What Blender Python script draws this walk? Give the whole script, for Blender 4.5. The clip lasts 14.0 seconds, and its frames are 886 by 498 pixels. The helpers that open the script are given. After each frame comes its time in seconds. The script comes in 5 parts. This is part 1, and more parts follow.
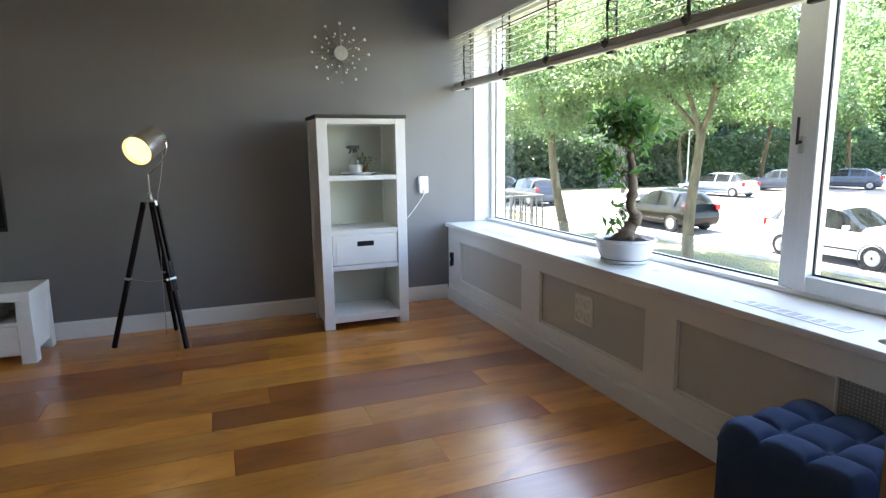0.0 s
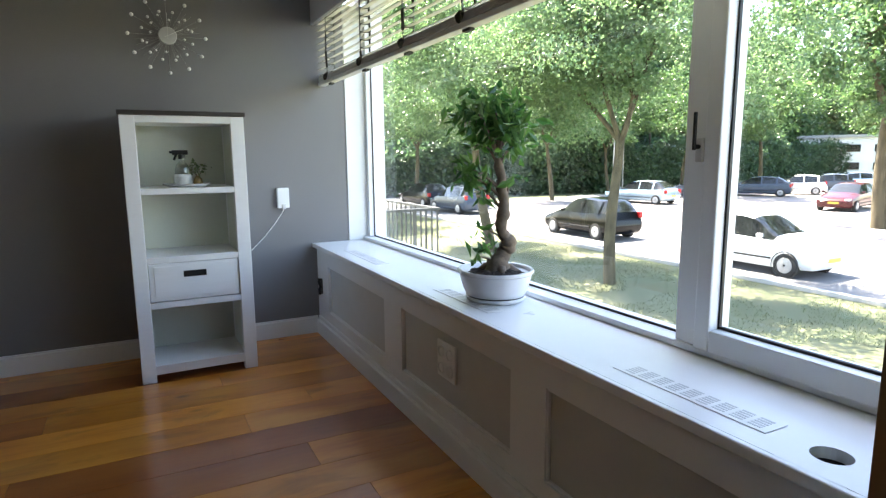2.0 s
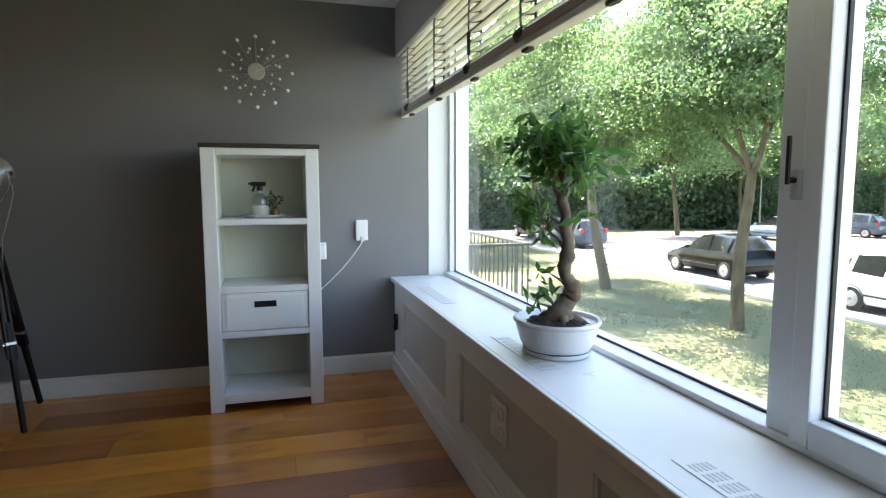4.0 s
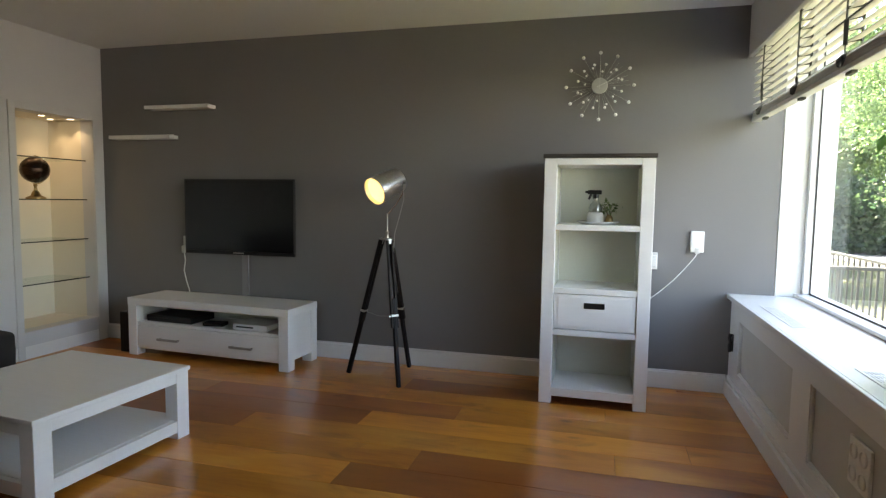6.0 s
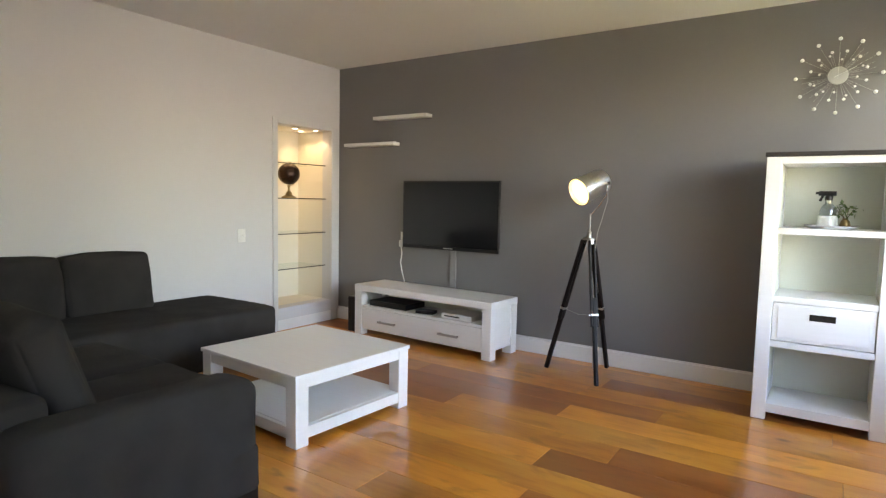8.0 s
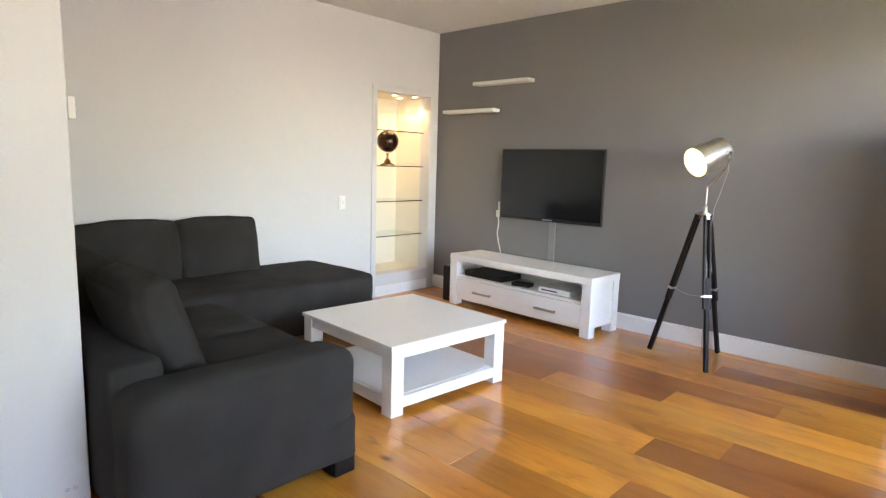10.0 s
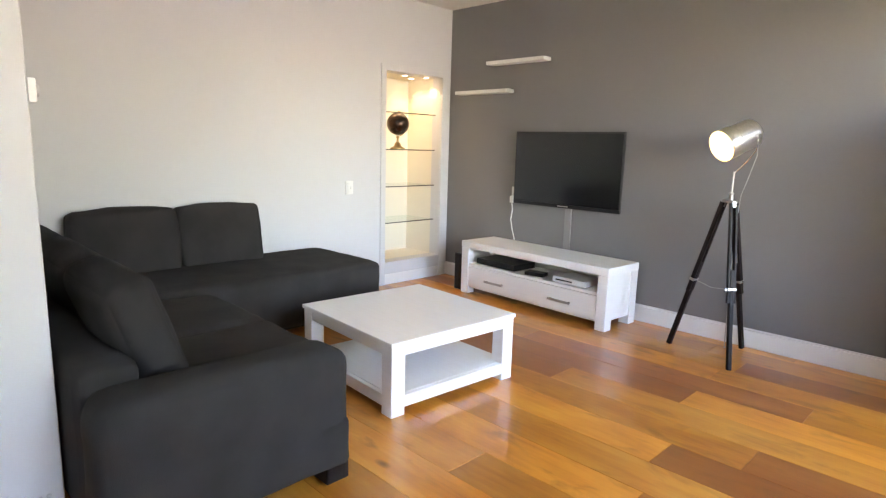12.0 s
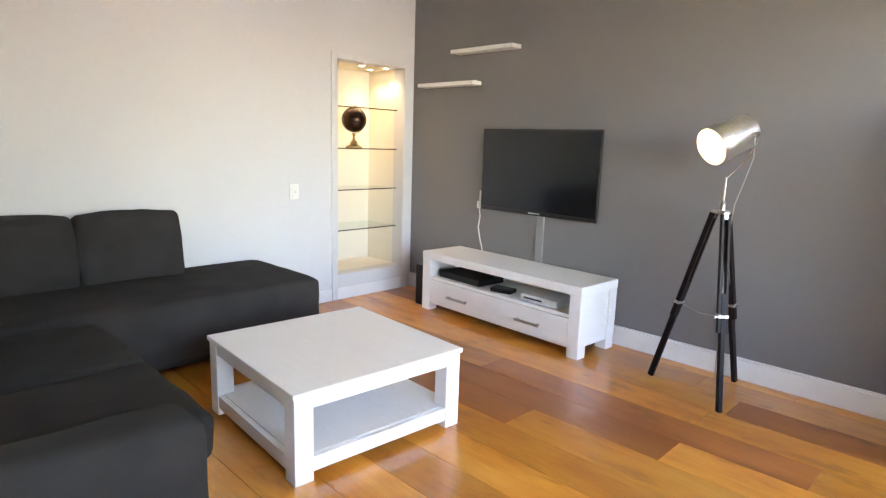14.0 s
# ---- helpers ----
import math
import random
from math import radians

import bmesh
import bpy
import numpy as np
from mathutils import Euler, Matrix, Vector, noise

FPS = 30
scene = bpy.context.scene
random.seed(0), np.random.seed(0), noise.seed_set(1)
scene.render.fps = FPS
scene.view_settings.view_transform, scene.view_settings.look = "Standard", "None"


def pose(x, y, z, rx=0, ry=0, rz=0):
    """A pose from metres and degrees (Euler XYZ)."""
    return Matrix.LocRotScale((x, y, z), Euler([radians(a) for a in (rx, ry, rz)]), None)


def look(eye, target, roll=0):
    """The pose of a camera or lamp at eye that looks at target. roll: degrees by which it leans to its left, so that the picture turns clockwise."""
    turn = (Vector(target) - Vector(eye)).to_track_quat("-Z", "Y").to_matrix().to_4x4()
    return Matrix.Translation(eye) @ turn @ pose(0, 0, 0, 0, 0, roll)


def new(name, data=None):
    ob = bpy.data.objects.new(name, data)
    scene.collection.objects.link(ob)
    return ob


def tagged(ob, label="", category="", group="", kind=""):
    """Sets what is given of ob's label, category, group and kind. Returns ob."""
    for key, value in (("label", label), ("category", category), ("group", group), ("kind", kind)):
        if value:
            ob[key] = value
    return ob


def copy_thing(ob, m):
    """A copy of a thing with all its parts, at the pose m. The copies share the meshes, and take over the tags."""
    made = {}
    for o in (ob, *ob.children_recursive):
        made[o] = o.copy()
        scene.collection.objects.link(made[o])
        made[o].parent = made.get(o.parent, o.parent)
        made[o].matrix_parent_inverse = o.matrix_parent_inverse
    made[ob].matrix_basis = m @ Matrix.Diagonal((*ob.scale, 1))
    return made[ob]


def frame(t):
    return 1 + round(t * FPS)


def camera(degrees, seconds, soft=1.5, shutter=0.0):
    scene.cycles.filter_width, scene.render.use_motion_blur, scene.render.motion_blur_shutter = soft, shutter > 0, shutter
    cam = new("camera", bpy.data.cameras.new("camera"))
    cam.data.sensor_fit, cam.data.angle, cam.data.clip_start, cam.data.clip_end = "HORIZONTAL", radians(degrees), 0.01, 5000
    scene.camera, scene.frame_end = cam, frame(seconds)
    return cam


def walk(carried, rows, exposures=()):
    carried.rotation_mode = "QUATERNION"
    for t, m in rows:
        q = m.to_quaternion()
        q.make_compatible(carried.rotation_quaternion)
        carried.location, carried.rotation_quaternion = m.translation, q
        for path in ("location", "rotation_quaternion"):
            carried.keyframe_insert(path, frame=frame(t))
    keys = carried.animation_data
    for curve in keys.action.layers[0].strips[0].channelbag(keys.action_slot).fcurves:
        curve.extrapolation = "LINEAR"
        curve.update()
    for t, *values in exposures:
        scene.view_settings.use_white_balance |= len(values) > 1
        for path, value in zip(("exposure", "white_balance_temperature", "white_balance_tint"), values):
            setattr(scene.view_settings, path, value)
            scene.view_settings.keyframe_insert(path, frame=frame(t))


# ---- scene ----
cam = camera(74.3, 14.0, soft=1.3)
PATH = [
    (0, (0.705, 0.622, 1.294), (1.417, 2.461, 0.963), -0.75),
    (0.5, (0.893, 0.778, 1.290), (1.619, 2.612, 0.966), -0.65),
    (1, (1.075, 0.888, 1.279), (1.854, 2.703, 0.961), -0.65),
    (1.5, (1.291, 1.025, 1.282), (2.147, 2.805, 0.968), -0.5),
    (2, (1.454, 1.134, 1.285), (2.362, 2.889, 0.976), -0.5),
    (2.2, (1.512, 1.155, 1.273), (2.427, 2.909, 0.977), -0.6),
    (4.3, (1.798, 1.269, 1.291), (2.198, 3.22, 1.107), 0.0),
    (4.5, (1.779, 1.269, 1.287), (2.069, 3.24, 1.114), 0.1),
    (5, (1.774, 1.227, 1.281), (1.747, 3.221, 1.121), 0.4),
    (5.5, (1.739, 1.179, 1.269), (1.46, 3.153, 1.112), 0.7),
    (6, (1.745, 1.137, 1.259), (1.22, 3.06, 1.096), 0.8),
    (6.5, (1.756, 1.053, 1.268), (1.025, 2.907, 1.099), 1.0),
    (7, (1.747, 0.971, 1.261), (0.854, 2.753, 1.097), 1.2),
    (7.5, (1.744, 0.949, 1.248), (0.737, 2.669, 1.084), 1.3),
    (8, (1.739, 0.952, 1.247), (0.629, 2.607, 1.079), 1.2),
    (8.5, (1.728, 0.959, 1.238), (0.529, 2.55, 1.058), 1.4),
    (9, (1.7, 0.973, 1.241), (0.429, 2.502, 1.025), 1.5),
    (11.5, (1.587, 1.148, 1.284), (0.206, 2.553, 0.94), 1.7),
    (12, (1.574, 1.207, 1.279), (0.185, 2.603, 0.93), 1.6),
    (12.5, (1.562, 1.281, 1.294), (0.17, 2.672, 0.937), 1.6),
    (13, (1.474, 1.435, 1.301), (0.085, 2.83, 0.943), 1.7),
    (13.5, (1.405, 1.601, 1.292), (0.023, 3.003, 0.939), 1.6),
    (14, (1.38, 1.816, 1.295), (0.001, 3.22, 0.939), 1.8),
]
walk(cam, [(t, look(eye, target, roll)) for t, eye, target, roll in PATH],
     [(0.0, 4.35, 7200, 17), (1.0, 4.15, 7100, 16), (2.2, 3.72, 7200, 16), (4.5, 3.62, 7400, 13), (5.0, 3.75, 7750, 14), (6.5, 4.35, 8200, 18), (7.5, 4.9, 8300, 20),
      (9.0, 5.7, 8100, 21), (11.5, 5.85, 7950, 23), (14.0, 5.88, 7750, 23)])






# ---- light ----
SUN_TO = Vector((-0.06, 0.45, 0.89)).normalized()
world = bpy.data.worlds.new("sky")
scene.world = world
world.use_nodes = True
wn = world.node_tree.nodes
sky = wn.new("ShaderNodeTexSky")
sky.sky_type, sky.sun_disc = "NISHITA", False
sky.sun_elevation = math.asin(SUN_TO.z)
sky.sun_rotation = math.atan2(SUN_TO.x, SUN_TO.y)
wn["Background"].inputs["Strength"].default_value = 0.12
world.node_tree.links.new(sky.outputs["Color"], wn["Background"].inputs["Color"])
sun_data = bpy.data.lights.new("sun", "SUN")
sun_data.energy, sun_data.angle, sun_data.color = 5.0, radians(0.53), (1.0, 0.95, 0.87)
sun = new("sun", sun_data)
sun.matrix_world = look((0, 0, 30), Vector((0, 0, 30)) - SUN_TO)


# ---- materials ----
def mat(name, color, rough=0.5, metal=0.0, vary=0.08, scale=6.0, bump=0.0, bscale=60.0, second=None, stretch=(1, 1, 1), spec=0.5,
        per=0.0, coat=0.0, wear=0.05):
    """Principled paint, wood, cloth or metal: two scales of variation in colour and gloss, a fine relief, and a change from piece to piece."""
    m = bpy.data.materials.new(name)
    m.use_nodes = True
    nt = m.node_tree
    n, l = nt.nodes, nt.links
    b = n["Principled BSDF"]
    co = n.new("ShaderNodeTexCoord")
    mp = n.new("ShaderNodeMapping")
    mp.inputs["Scale"].default_value = stretch
    l.new(co.outputs["Object"], mp.inputs["Vector"])
    big = n.new("ShaderNodeTexNoise")
    big.inputs["Scale"].default_value, big.inputs["Detail"].default_value = scale, 4
    fine = n.new("ShaderNodeTexNoise")
    fine.inputs["Scale"].default_value, fine.inputs["Detail"].default_value = bscale, 6
    l.new(mp.outputs[0], big.inputs["Vector"])
    l.new(mp.outputs[0], fine.inputs["Vector"])
    mix = n.new("ShaderNodeMix")
    mix.data_type = "RGBA"
    c2 = second or tuple(max(0, c * (1 - 2.2 * vary)) for c in color)
    mix.inputs["A"].default_value, mix.inputs["B"].default_value = (*color, 1), (*c2, 1)
    add = n.new("ShaderNodeMath")
    add.operation = "MULTIPLY_ADD"
    add.inputs[1].default_value = 0.45
    ramp = n.new("ShaderNodeMapRange")
    ramp.inputs["From Min"].default_value, ramp.inputs["From Max"].default_value = 0.35, 0.9
    l.new(fine.outputs["Fac"], add.inputs[0])
    l.new(big.outputs["Fac"], add.inputs[2])
    l.new(add.outputs[0], ramp.inputs["Value"])
    l.new(ramp.outputs[0], mix.inputs["Factor"])
    out = mix.outputs["Result"]
    if per:
        info = n.new("ShaderNodeObjectInfo")
        hsv = n.new("ShaderNodeHueSaturation")
        rng = n.new("ShaderNodeMapRange")
        rng.inputs["To Min"].default_value, rng.inputs["To Max"].default_value = 1 - per, 1 + per
        l.new(info.outputs["Random"], rng.inputs["Value"])
        l.new(rng.outputs[0], hsv.inputs["Value"])
        l.new(out, hsv.inputs["Color"])
        out = hsv.outputs["Color"]
    l.new(out, b.inputs["Base Color"])
    rr = n.new("ShaderNodeMapRange")
    rr.inputs["To Min"].default_value, rr.inputs["To Max"].default_value = max(0.02, rough - wear), min(1, rough + wear)
    l.new(big.outputs["Fac"], rr.inputs["Value"])
    l.new(rr.outputs[0], b.inputs["Roughness"])
    b.inputs["Metallic"].default_value = metal
    b.inputs["Specular IOR Level"].default_value = spec
    b.inputs["Coat Weight"].default_value = coat
    if bump:
        bp = n.new("ShaderNodeBump")
        bp.inputs["Strength"].default_value, bp.inputs["Distance"].default_value = bump, 0.004
        l.new(fine.outputs["Fac"], bp.inputs["Height"])
        l.new(bp.outputs[0], b.inputs["Normal"])
    return m


def plank_mat(name, light, mid, dark, rough):
    """Oiled oak boards: long grain, cathedral bands, knots and a tone of its own for each board."""
    m = bpy.data.materials.new(name)
    m.use_nodes = True
    nt = m.node_tree
    n, l = nt.nodes, nt.links
    b = n["Principled BSDF"]
    geo, info = n.new("ShaderNodeNewGeometry"), n.new("ShaderNodeObjectInfo")
    shift = n.new("ShaderNodeVectorMath")
    shift.operation = "MULTIPLY_ADD"
    shift.inputs[1].default_value = (37.0, 91.0, 13.0)
    l.new(info.outputs["Random"], shift.inputs[0])
    l.new(geo.outputs["Position"], shift.inputs[2])

    def noise_tex(scale, detail, stretch, distort=0.0):
        mp = n.new("ShaderNodeMapping")
        mp.inputs["Scale"].default_value = stretch
        t = n.new("ShaderNodeTexNoise")
        t.inputs["Scale"].default_value, t.inputs["Detail"].default_value, t.inputs["Distortion"].default_value = scale, detail, distort
        l.new(shift.outputs[0], mp.inputs["Vector"])
        l.new(mp.outputs[0], t.inputs["Vector"])
        return t.outputs["Fac"]

    broad = noise_tex(1.6, 4.0, (1.1, 3.4, 1.0), 0.35)
    stain = noise_tex(3.2, 5.0, (1.0, 2.4, 1.0), 0.6)
    grain = noise_tex(7.0, 3, (0.7, 7.0, 1.0), 0.1)
    ramp = n.new("ShaderNodeValToRGB")
    e = ramp.color_ramp.elements
    e[0].position, e[0].color = 0.26, (*dark, 1)
    e[1].position, e[1].color = 0.74, (*light, 1)
    k = e.new(0.5)
    k.color = (*mid, 1)
    blend = n.new("ShaderNodeMath")
    blend.operation = "MULTIPLY_ADD"
    blend.inputs[1].default_value = 0.22
    half = n.new("ShaderNodeMath")
    half.operation = "MULTIPLY"
    half.inputs[1].default_value = 0.8
    l.new(broad, half.inputs[0])
    l.new(grain, blend.inputs[0])
    l.new(half.outputs[0], blend.inputs[2])
    l.new(blend.outputs[0], ramp.inputs["Fac"])
    hsv = n.new("ShaderNodeHueSaturation")
    tone = n.new("ShaderNodeMapRange")
    tone.inputs["To Min"].default_value, tone.inputs["To Max"].default_value = 0.74, 1.16
    l.new(info.outputs["Random"], tone.inputs["Value"])
    l.new(tone.outputs[0], hsv.inputs["Value"])
    l.new(ramp.outputs["Color"], hsv.inputs["Color"])
    # knots: few dark, stretched spots
    mpk = n.new("ShaderNodeMapping")
    mpk.inputs["Scale"].default_value = (1.7, 3.4, 1.0)
    vor = n.new("ShaderNodeTexVoronoi")
    vor.inputs["Scale"].default_value = 1.0
    l.new(shift.outputs[0], mpk.inputs["Vector"])
    l.new(mpk.outputs[0], vor.inputs["Vector"])
    knot = n.new("ShaderNodeMapRange")
    knot.inputs["From Min"].default_value, knot.inputs["From Max"].default_value = 0.025, 0.085
    knot.inputs["To Min"].default_value, knot.inputs["To Max"].default_value = 0.7, 0.0
    wob = n.new("ShaderNodeMath")
    wob.operation = "MULTIPLY_ADD"
    wob.inputs[1].default_value = 0.03
    l.new(broad, wob.inputs[0])
    l.new(vor.outputs["Distance"], wob.inputs[2])
    sub = n.new("ShaderNodeMath")
    sub.operation = "SUBTRACT"
    sub.inputs[1].default_value = 0.015
    l.new(wob.outputs[0], sub.inputs[0])
    l.new(sub.outputs[0], knot.inputs["Value"])
    km = n.new("ShaderNodeMix")
    km.data_type = "RGBA"
    km.inputs["B"].default_value = (0.09, 0.035, 0.012, 1)
    l.new(knot.outputs[0], km.inputs["Factor"])
    mark = n.new("ShaderNodeMapRange")
    mark.inputs["From Min"].default_value, mark.inputs["From Max"].default_value = 0.57, 0.74
    mark.inputs["To Min"].default_value, mark.inputs["To Max"].default_value = 0.0, 0.6
    l.new(stain, mark.inputs["Value"])
    sm = n.new("ShaderNodeMix")
    sm.data_type = "RGBA"
    sm.inputs["B"].default_value = (0.19, 0.068, 0.014, 1)
    l.new(mark.outputs[0], sm.inputs["Factor"])
    l.new(hsv.outputs["Color"], sm.inputs["A"])
    l.new(sm.outputs["Result"], km.inputs["A"])
    l.new(km.outputs["Result"], b.inputs["Base Color"])
    rr = n.new("ShaderNodeMapRange")
    rr.inputs["To Min"].default_value, rr.inputs["To Max"].default_value = rough - 0.07, rough + 0.09
    l.new(broad, rr.inputs["Value"])
    l.new(rr.outputs[0], b.inputs["Roughness"])
    b.inputs["Specular IOR Level"].default_value = 0.5
    b.inputs["Coat Weight"].default_value, b.inputs["Coat Roughness"].default_value = 0.7, 0.2
    bp = n.new("ShaderNodeBump")
    bp.inputs["Strength"].default_value, bp.inputs["Distance"].default_value = 0.06, 0.002
    l.new(broad, bp.inputs["Height"])
    l.new(bp.outputs[0], b.inputs["Normal"])
    return m


def leaf_mat(name, a, c, shine=0.35):
    """Leaves: each one its own green, some light let through."""
    m = bpy.data.materials.new(name)
    m.use_nodes = True
    nt = m.node_tree
    n, l = nt.nodes, nt.links
    b, outp = n["Principled BSDF"], n["Material Output"]
    geo = n.new("ShaderNodeNewGeometry")
    mix = n.new("ShaderNodeMix")
    mix.data_type = "RGBA"
    mix.inputs["A"].default_value, mix.inputs["B"].default_value = (*a, 1), (*c, 1)
    l.new(geo.outputs["Random Per Island"], mix.inputs["Factor"])
    l.new(mix.outputs["Result"], b.inputs["Base Color"])
    b.inputs["Roughness"].default_value = shine
    tr = n.new("ShaderNodeBsdfTranslucent")
    hsv = n.new("ShaderNodeHueSaturation")
    hsv.inputs["Value"].default_value, hsv.inputs["Saturation"].default_value = 1.5, 1.1
    l.new(mix.outputs["Result"], hsv.inputs["Color"])
    l.new(hsv.outputs["Color"], tr.inputs["Color"])
    ms = n.new("ShaderNodeMixShader")
    ms.inputs[0].default_value = 0.5
    l.new(b.outputs[0], ms.inputs[1])
    l.new(tr.outputs[0], ms.inputs[2])
    l.new(ms.outputs[0], outp.inputs["Surface"])
    return m


def glass_mat(name, tint, shine=0.03, edge=0.7):
    """A clear pane: light goes straight through, gloss grows at a glance."""
    m = bpy.data.materials.new(name)
    m.use_nodes = True
    nt = m.node_tree
    n, l = nt.nodes, nt.links
    n.remove(n["Principled BSDF"])
    tr, gl, fr, ms = n.new("ShaderNodeBsdfTransparent"), n.new("ShaderNodeBsdfGlossy"), n.new("ShaderNodeLayerWeight"), n.new("ShaderNodeMixShader")
    power, scale = n.new("ShaderNodeMath"), n.new("ShaderNodeMath")
    power.operation, scale.operation = "POWER", "MULTIPLY_ADD"
    power.inputs[1].default_value, scale.inputs[1].default_value, scale.inputs[2].default_value = 5.0, edge, shine
    tr.inputs["Color"].default_value = (*tint, 1)
    gl.inputs["Roughness"].default_value = 0.02
    l.new(fr.outputs["Facing"], power.inputs[0])
    l.new(power.outputs[0], scale.inputs[0])
    l.new(scale.outputs[0], ms.inputs[0])
    l.new(tr.outputs[0], ms.inputs[1])
    l.new(gl.outputs[0], ms.inputs[2])
    l.new(ms.outputs[0], n["Material Output"].inputs["Surface"])
    return m


def glow_mat(name, color, strength):
    m = bpy.data.materials.new(name)
    m.use_nodes = True
    b = m.node_tree.nodes["Principled BSDF"]
    b.inputs["Base Color"].default_value = (0.9, 0.9, 0.88, 1)
    b.inputs["Emission Color"].default_value = (*color, 1)
    b.inputs["Emission Strength"].default_value = strength
    return m


M_WALL = mat("white_wall_paint", (0.63, 0.63, 0.638), 0.75, vary=0.02, scale=1.2, bump=0.05, bscale=140)
M_GREY = mat("grey_wall_paint", (0.20, 0.193, 0.193), 0.62, vary=0.035, scale=0.9, bump=0.12, bscale=140)
M_CEIL = mat("ceiling_paint", (0.78, 0.77, 0.75), 0.85, vary=0.02, scale=1.0, bump=0.1, bscale=120)
M_TRIM = mat("white_gloss_paint", (0.80, 0.80, 0.79), 0.35, vary=0.02, scale=3, bump=0.03, bscale=40)
M_PANEL = mat("panel_paint", (0.57, 0.56, 0.53), 0.5, vary=0.03, scale=4, bump=0.06, bscale=150)
M_SILL = mat("sill_paint", (0.82, 0.82, 0.81), 0.3, vary=0.02, scale=2.5, bump=0.03, bscale=30)
M_PVC = mat("white_window_frame", (0.82, 0.83, 0.84), 0.32, vary=0.015, scale=2, bump=0.02)
M_JAMB = mat("varnished_brown_wood", (0.30, 0.19, 0.10), 0.45, vary=0.12, scale=5, bump=0.1, bscale=30, stretch=(8, 8, 1))
M_RUBBER = mat("black_rubber", (0.015, 0.015, 0.016), 0.6, vary=0.2, scale=30)
M_GLASS = glass_mat("window_glass", (0.96, 0.98, 0.97))
M_SHELFGLASS = glass_mat("shelf_glass", (0.95, 0.975, 0.96), 0.02, 0.12)
M_RECESS = mat("cream_recess_paint", (0.78, 0.73, 0.62), 0.7, vary=0.02, scale=2, bump=0.08, bscale=120)
M_EDGE = mat("green_glass_edge", (0.02, 0.03, 0.025), 0.4, vary=0.1, scale=20)
M_BOTTLE = glass_mat("bottle_glass", (0.74, 0.77, 0.78), 0.14)
M_WHITEWOOD = mat("brushed_white_wood", (0.85, 0.85, 0.84), 0.42, vary=0.018, scale=5, bump=0.08, bscale=38, stretch=(1, 1, 9))
M_WHITEWOOD_X = mat("brushed_white_wood_long", (0.85, 0.85, 0.84), 0.40, vary=0.018, scale=5, bump=0.08, bscale=38, stretch=(1, 12, 12))
M_INSIDE = mat("cream_cabinet_lining", (0.72, 0.74, 0.65), 0.6, vary=0.03, scale=4, bump=0.1, bscale=60)
M_DARKTOP = mat("dark_stained_wood", (0.045, 0.035, 0.030), 0.5, vary=0.2, scale=8, bump=0.3, bscale=40, stretch=(1, 10, 10))
M_HANDLE = mat("dark_metal", (0.05, 0.047, 0.045), 0.4, 0.8, vary=0.15, scale=30)
M_STEEL = mat("brushed_steel", (0.50, 0.49, 0.47), 0.42, 1.0, vary=0.08, scale=12, bump=0.1, bscale=90, stretch=(1, 1, 8))
M_NICKEL = mat("brushed_nickel_shade", (0.80, 0.78, 0.74), 0.34, 1.0, vary=0.08, scale=10, bump=0.08, bscale=80, stretch=(8, 8, 1))
M_CHROME = mat("chrome", (0.75, 0.75, 0.75), 0.1, 1.0, vary=0.02, scale=10)
M_BEAD = mat("silver_bead", (0.9, 0.9, 0.89), 0.3, 0.1, vary=0.05, scale=20)
M_BLACKWOOD = mat("black_lacquered_wood", (0.017, 0.010, 0.010), 0.5, vary=0.3, scale=12, bump=0.1, bscale=60, stretch=(6, 6, 1), spec=0.22)
M_FABRIC = mat("charcoal_sofa_fabric", (0.046, 0.0415, 0.0400), 0.95, vary=0.16, scale=5, bump=0.7, bscale=420, spec=0.2)
M_BLUE = mat("navy_upholstery", (0.042, 0.075, 0.165), 0.9, vary=0.12, scale=6, bump=0.6, bscale=420, spec=0.25)
M_SCREEN = mat("tv_screen", (0.008, 0.008, 0.009), 0.14, vary=0.05, scale=2)
M_BLACKPL = mat("black_plastic", (0.012, 0.012, 0.013), 0.35, vary=0.2, scale=20)
M_WHITEPL = mat("white_plastic", (0.80, 0.80, 0.78), 0.35, vary=0.02, scale=10)
M_VENT = mat("slot_shade_grey", (0.62, 0.62, 0.62), 0.5, vary=0.05, scale=12)
M_DIAL = mat("brushed_silver_dial", (0.55, 0.55, 0.55), 0.4, 0.3, vary=0.05, scale=20)
M_SPRIG = leaf_mat("pale_sprig_leaf", (0.10, 0.16, 0.07), (0.22, 0.28, 0.14), 0.5)
M_FROST = mat("frosted_bottle", (0.62, 0.64, 0.63), 0.2, vary=0.05, scale=20)
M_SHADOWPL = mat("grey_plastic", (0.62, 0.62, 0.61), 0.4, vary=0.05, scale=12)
M_GREYDUCT = mat("painted_cable_duct", (0.27, 0.265, 0.265), 0.5, vary=0.03, scale=6)
M_BLIND = mat("white_blind_slat", (0.78, 0.76, 0.70), 0.45, vary=0.04, scale=6, bump=0.08, bscale=50, stretch=(1, 1, 1))
M_TAPE = mat("grey_blind_tape", (0.10, 0.10, 0.085), 0.9, vary=0.15, scale=40, bump=0.3, bscale=300)
M_POT = mat("glazed_white_ceramic", (0.74, 0.74, 0.75), 0.25, vary=0.04, scale=8, bump=0.05, bscale=30)
M_SOIL = mat("bark_mulch", (0.06, 0.04, 0.03), 0.95, vary=0.35, scale=50, bump=1.0, bscale=130)
M_BONSAI = mat("bonsai_bark", (0.21, 0.15, 0.105), 0.85, vary=0.25, scale=16, bump=0.8, bscale=70)
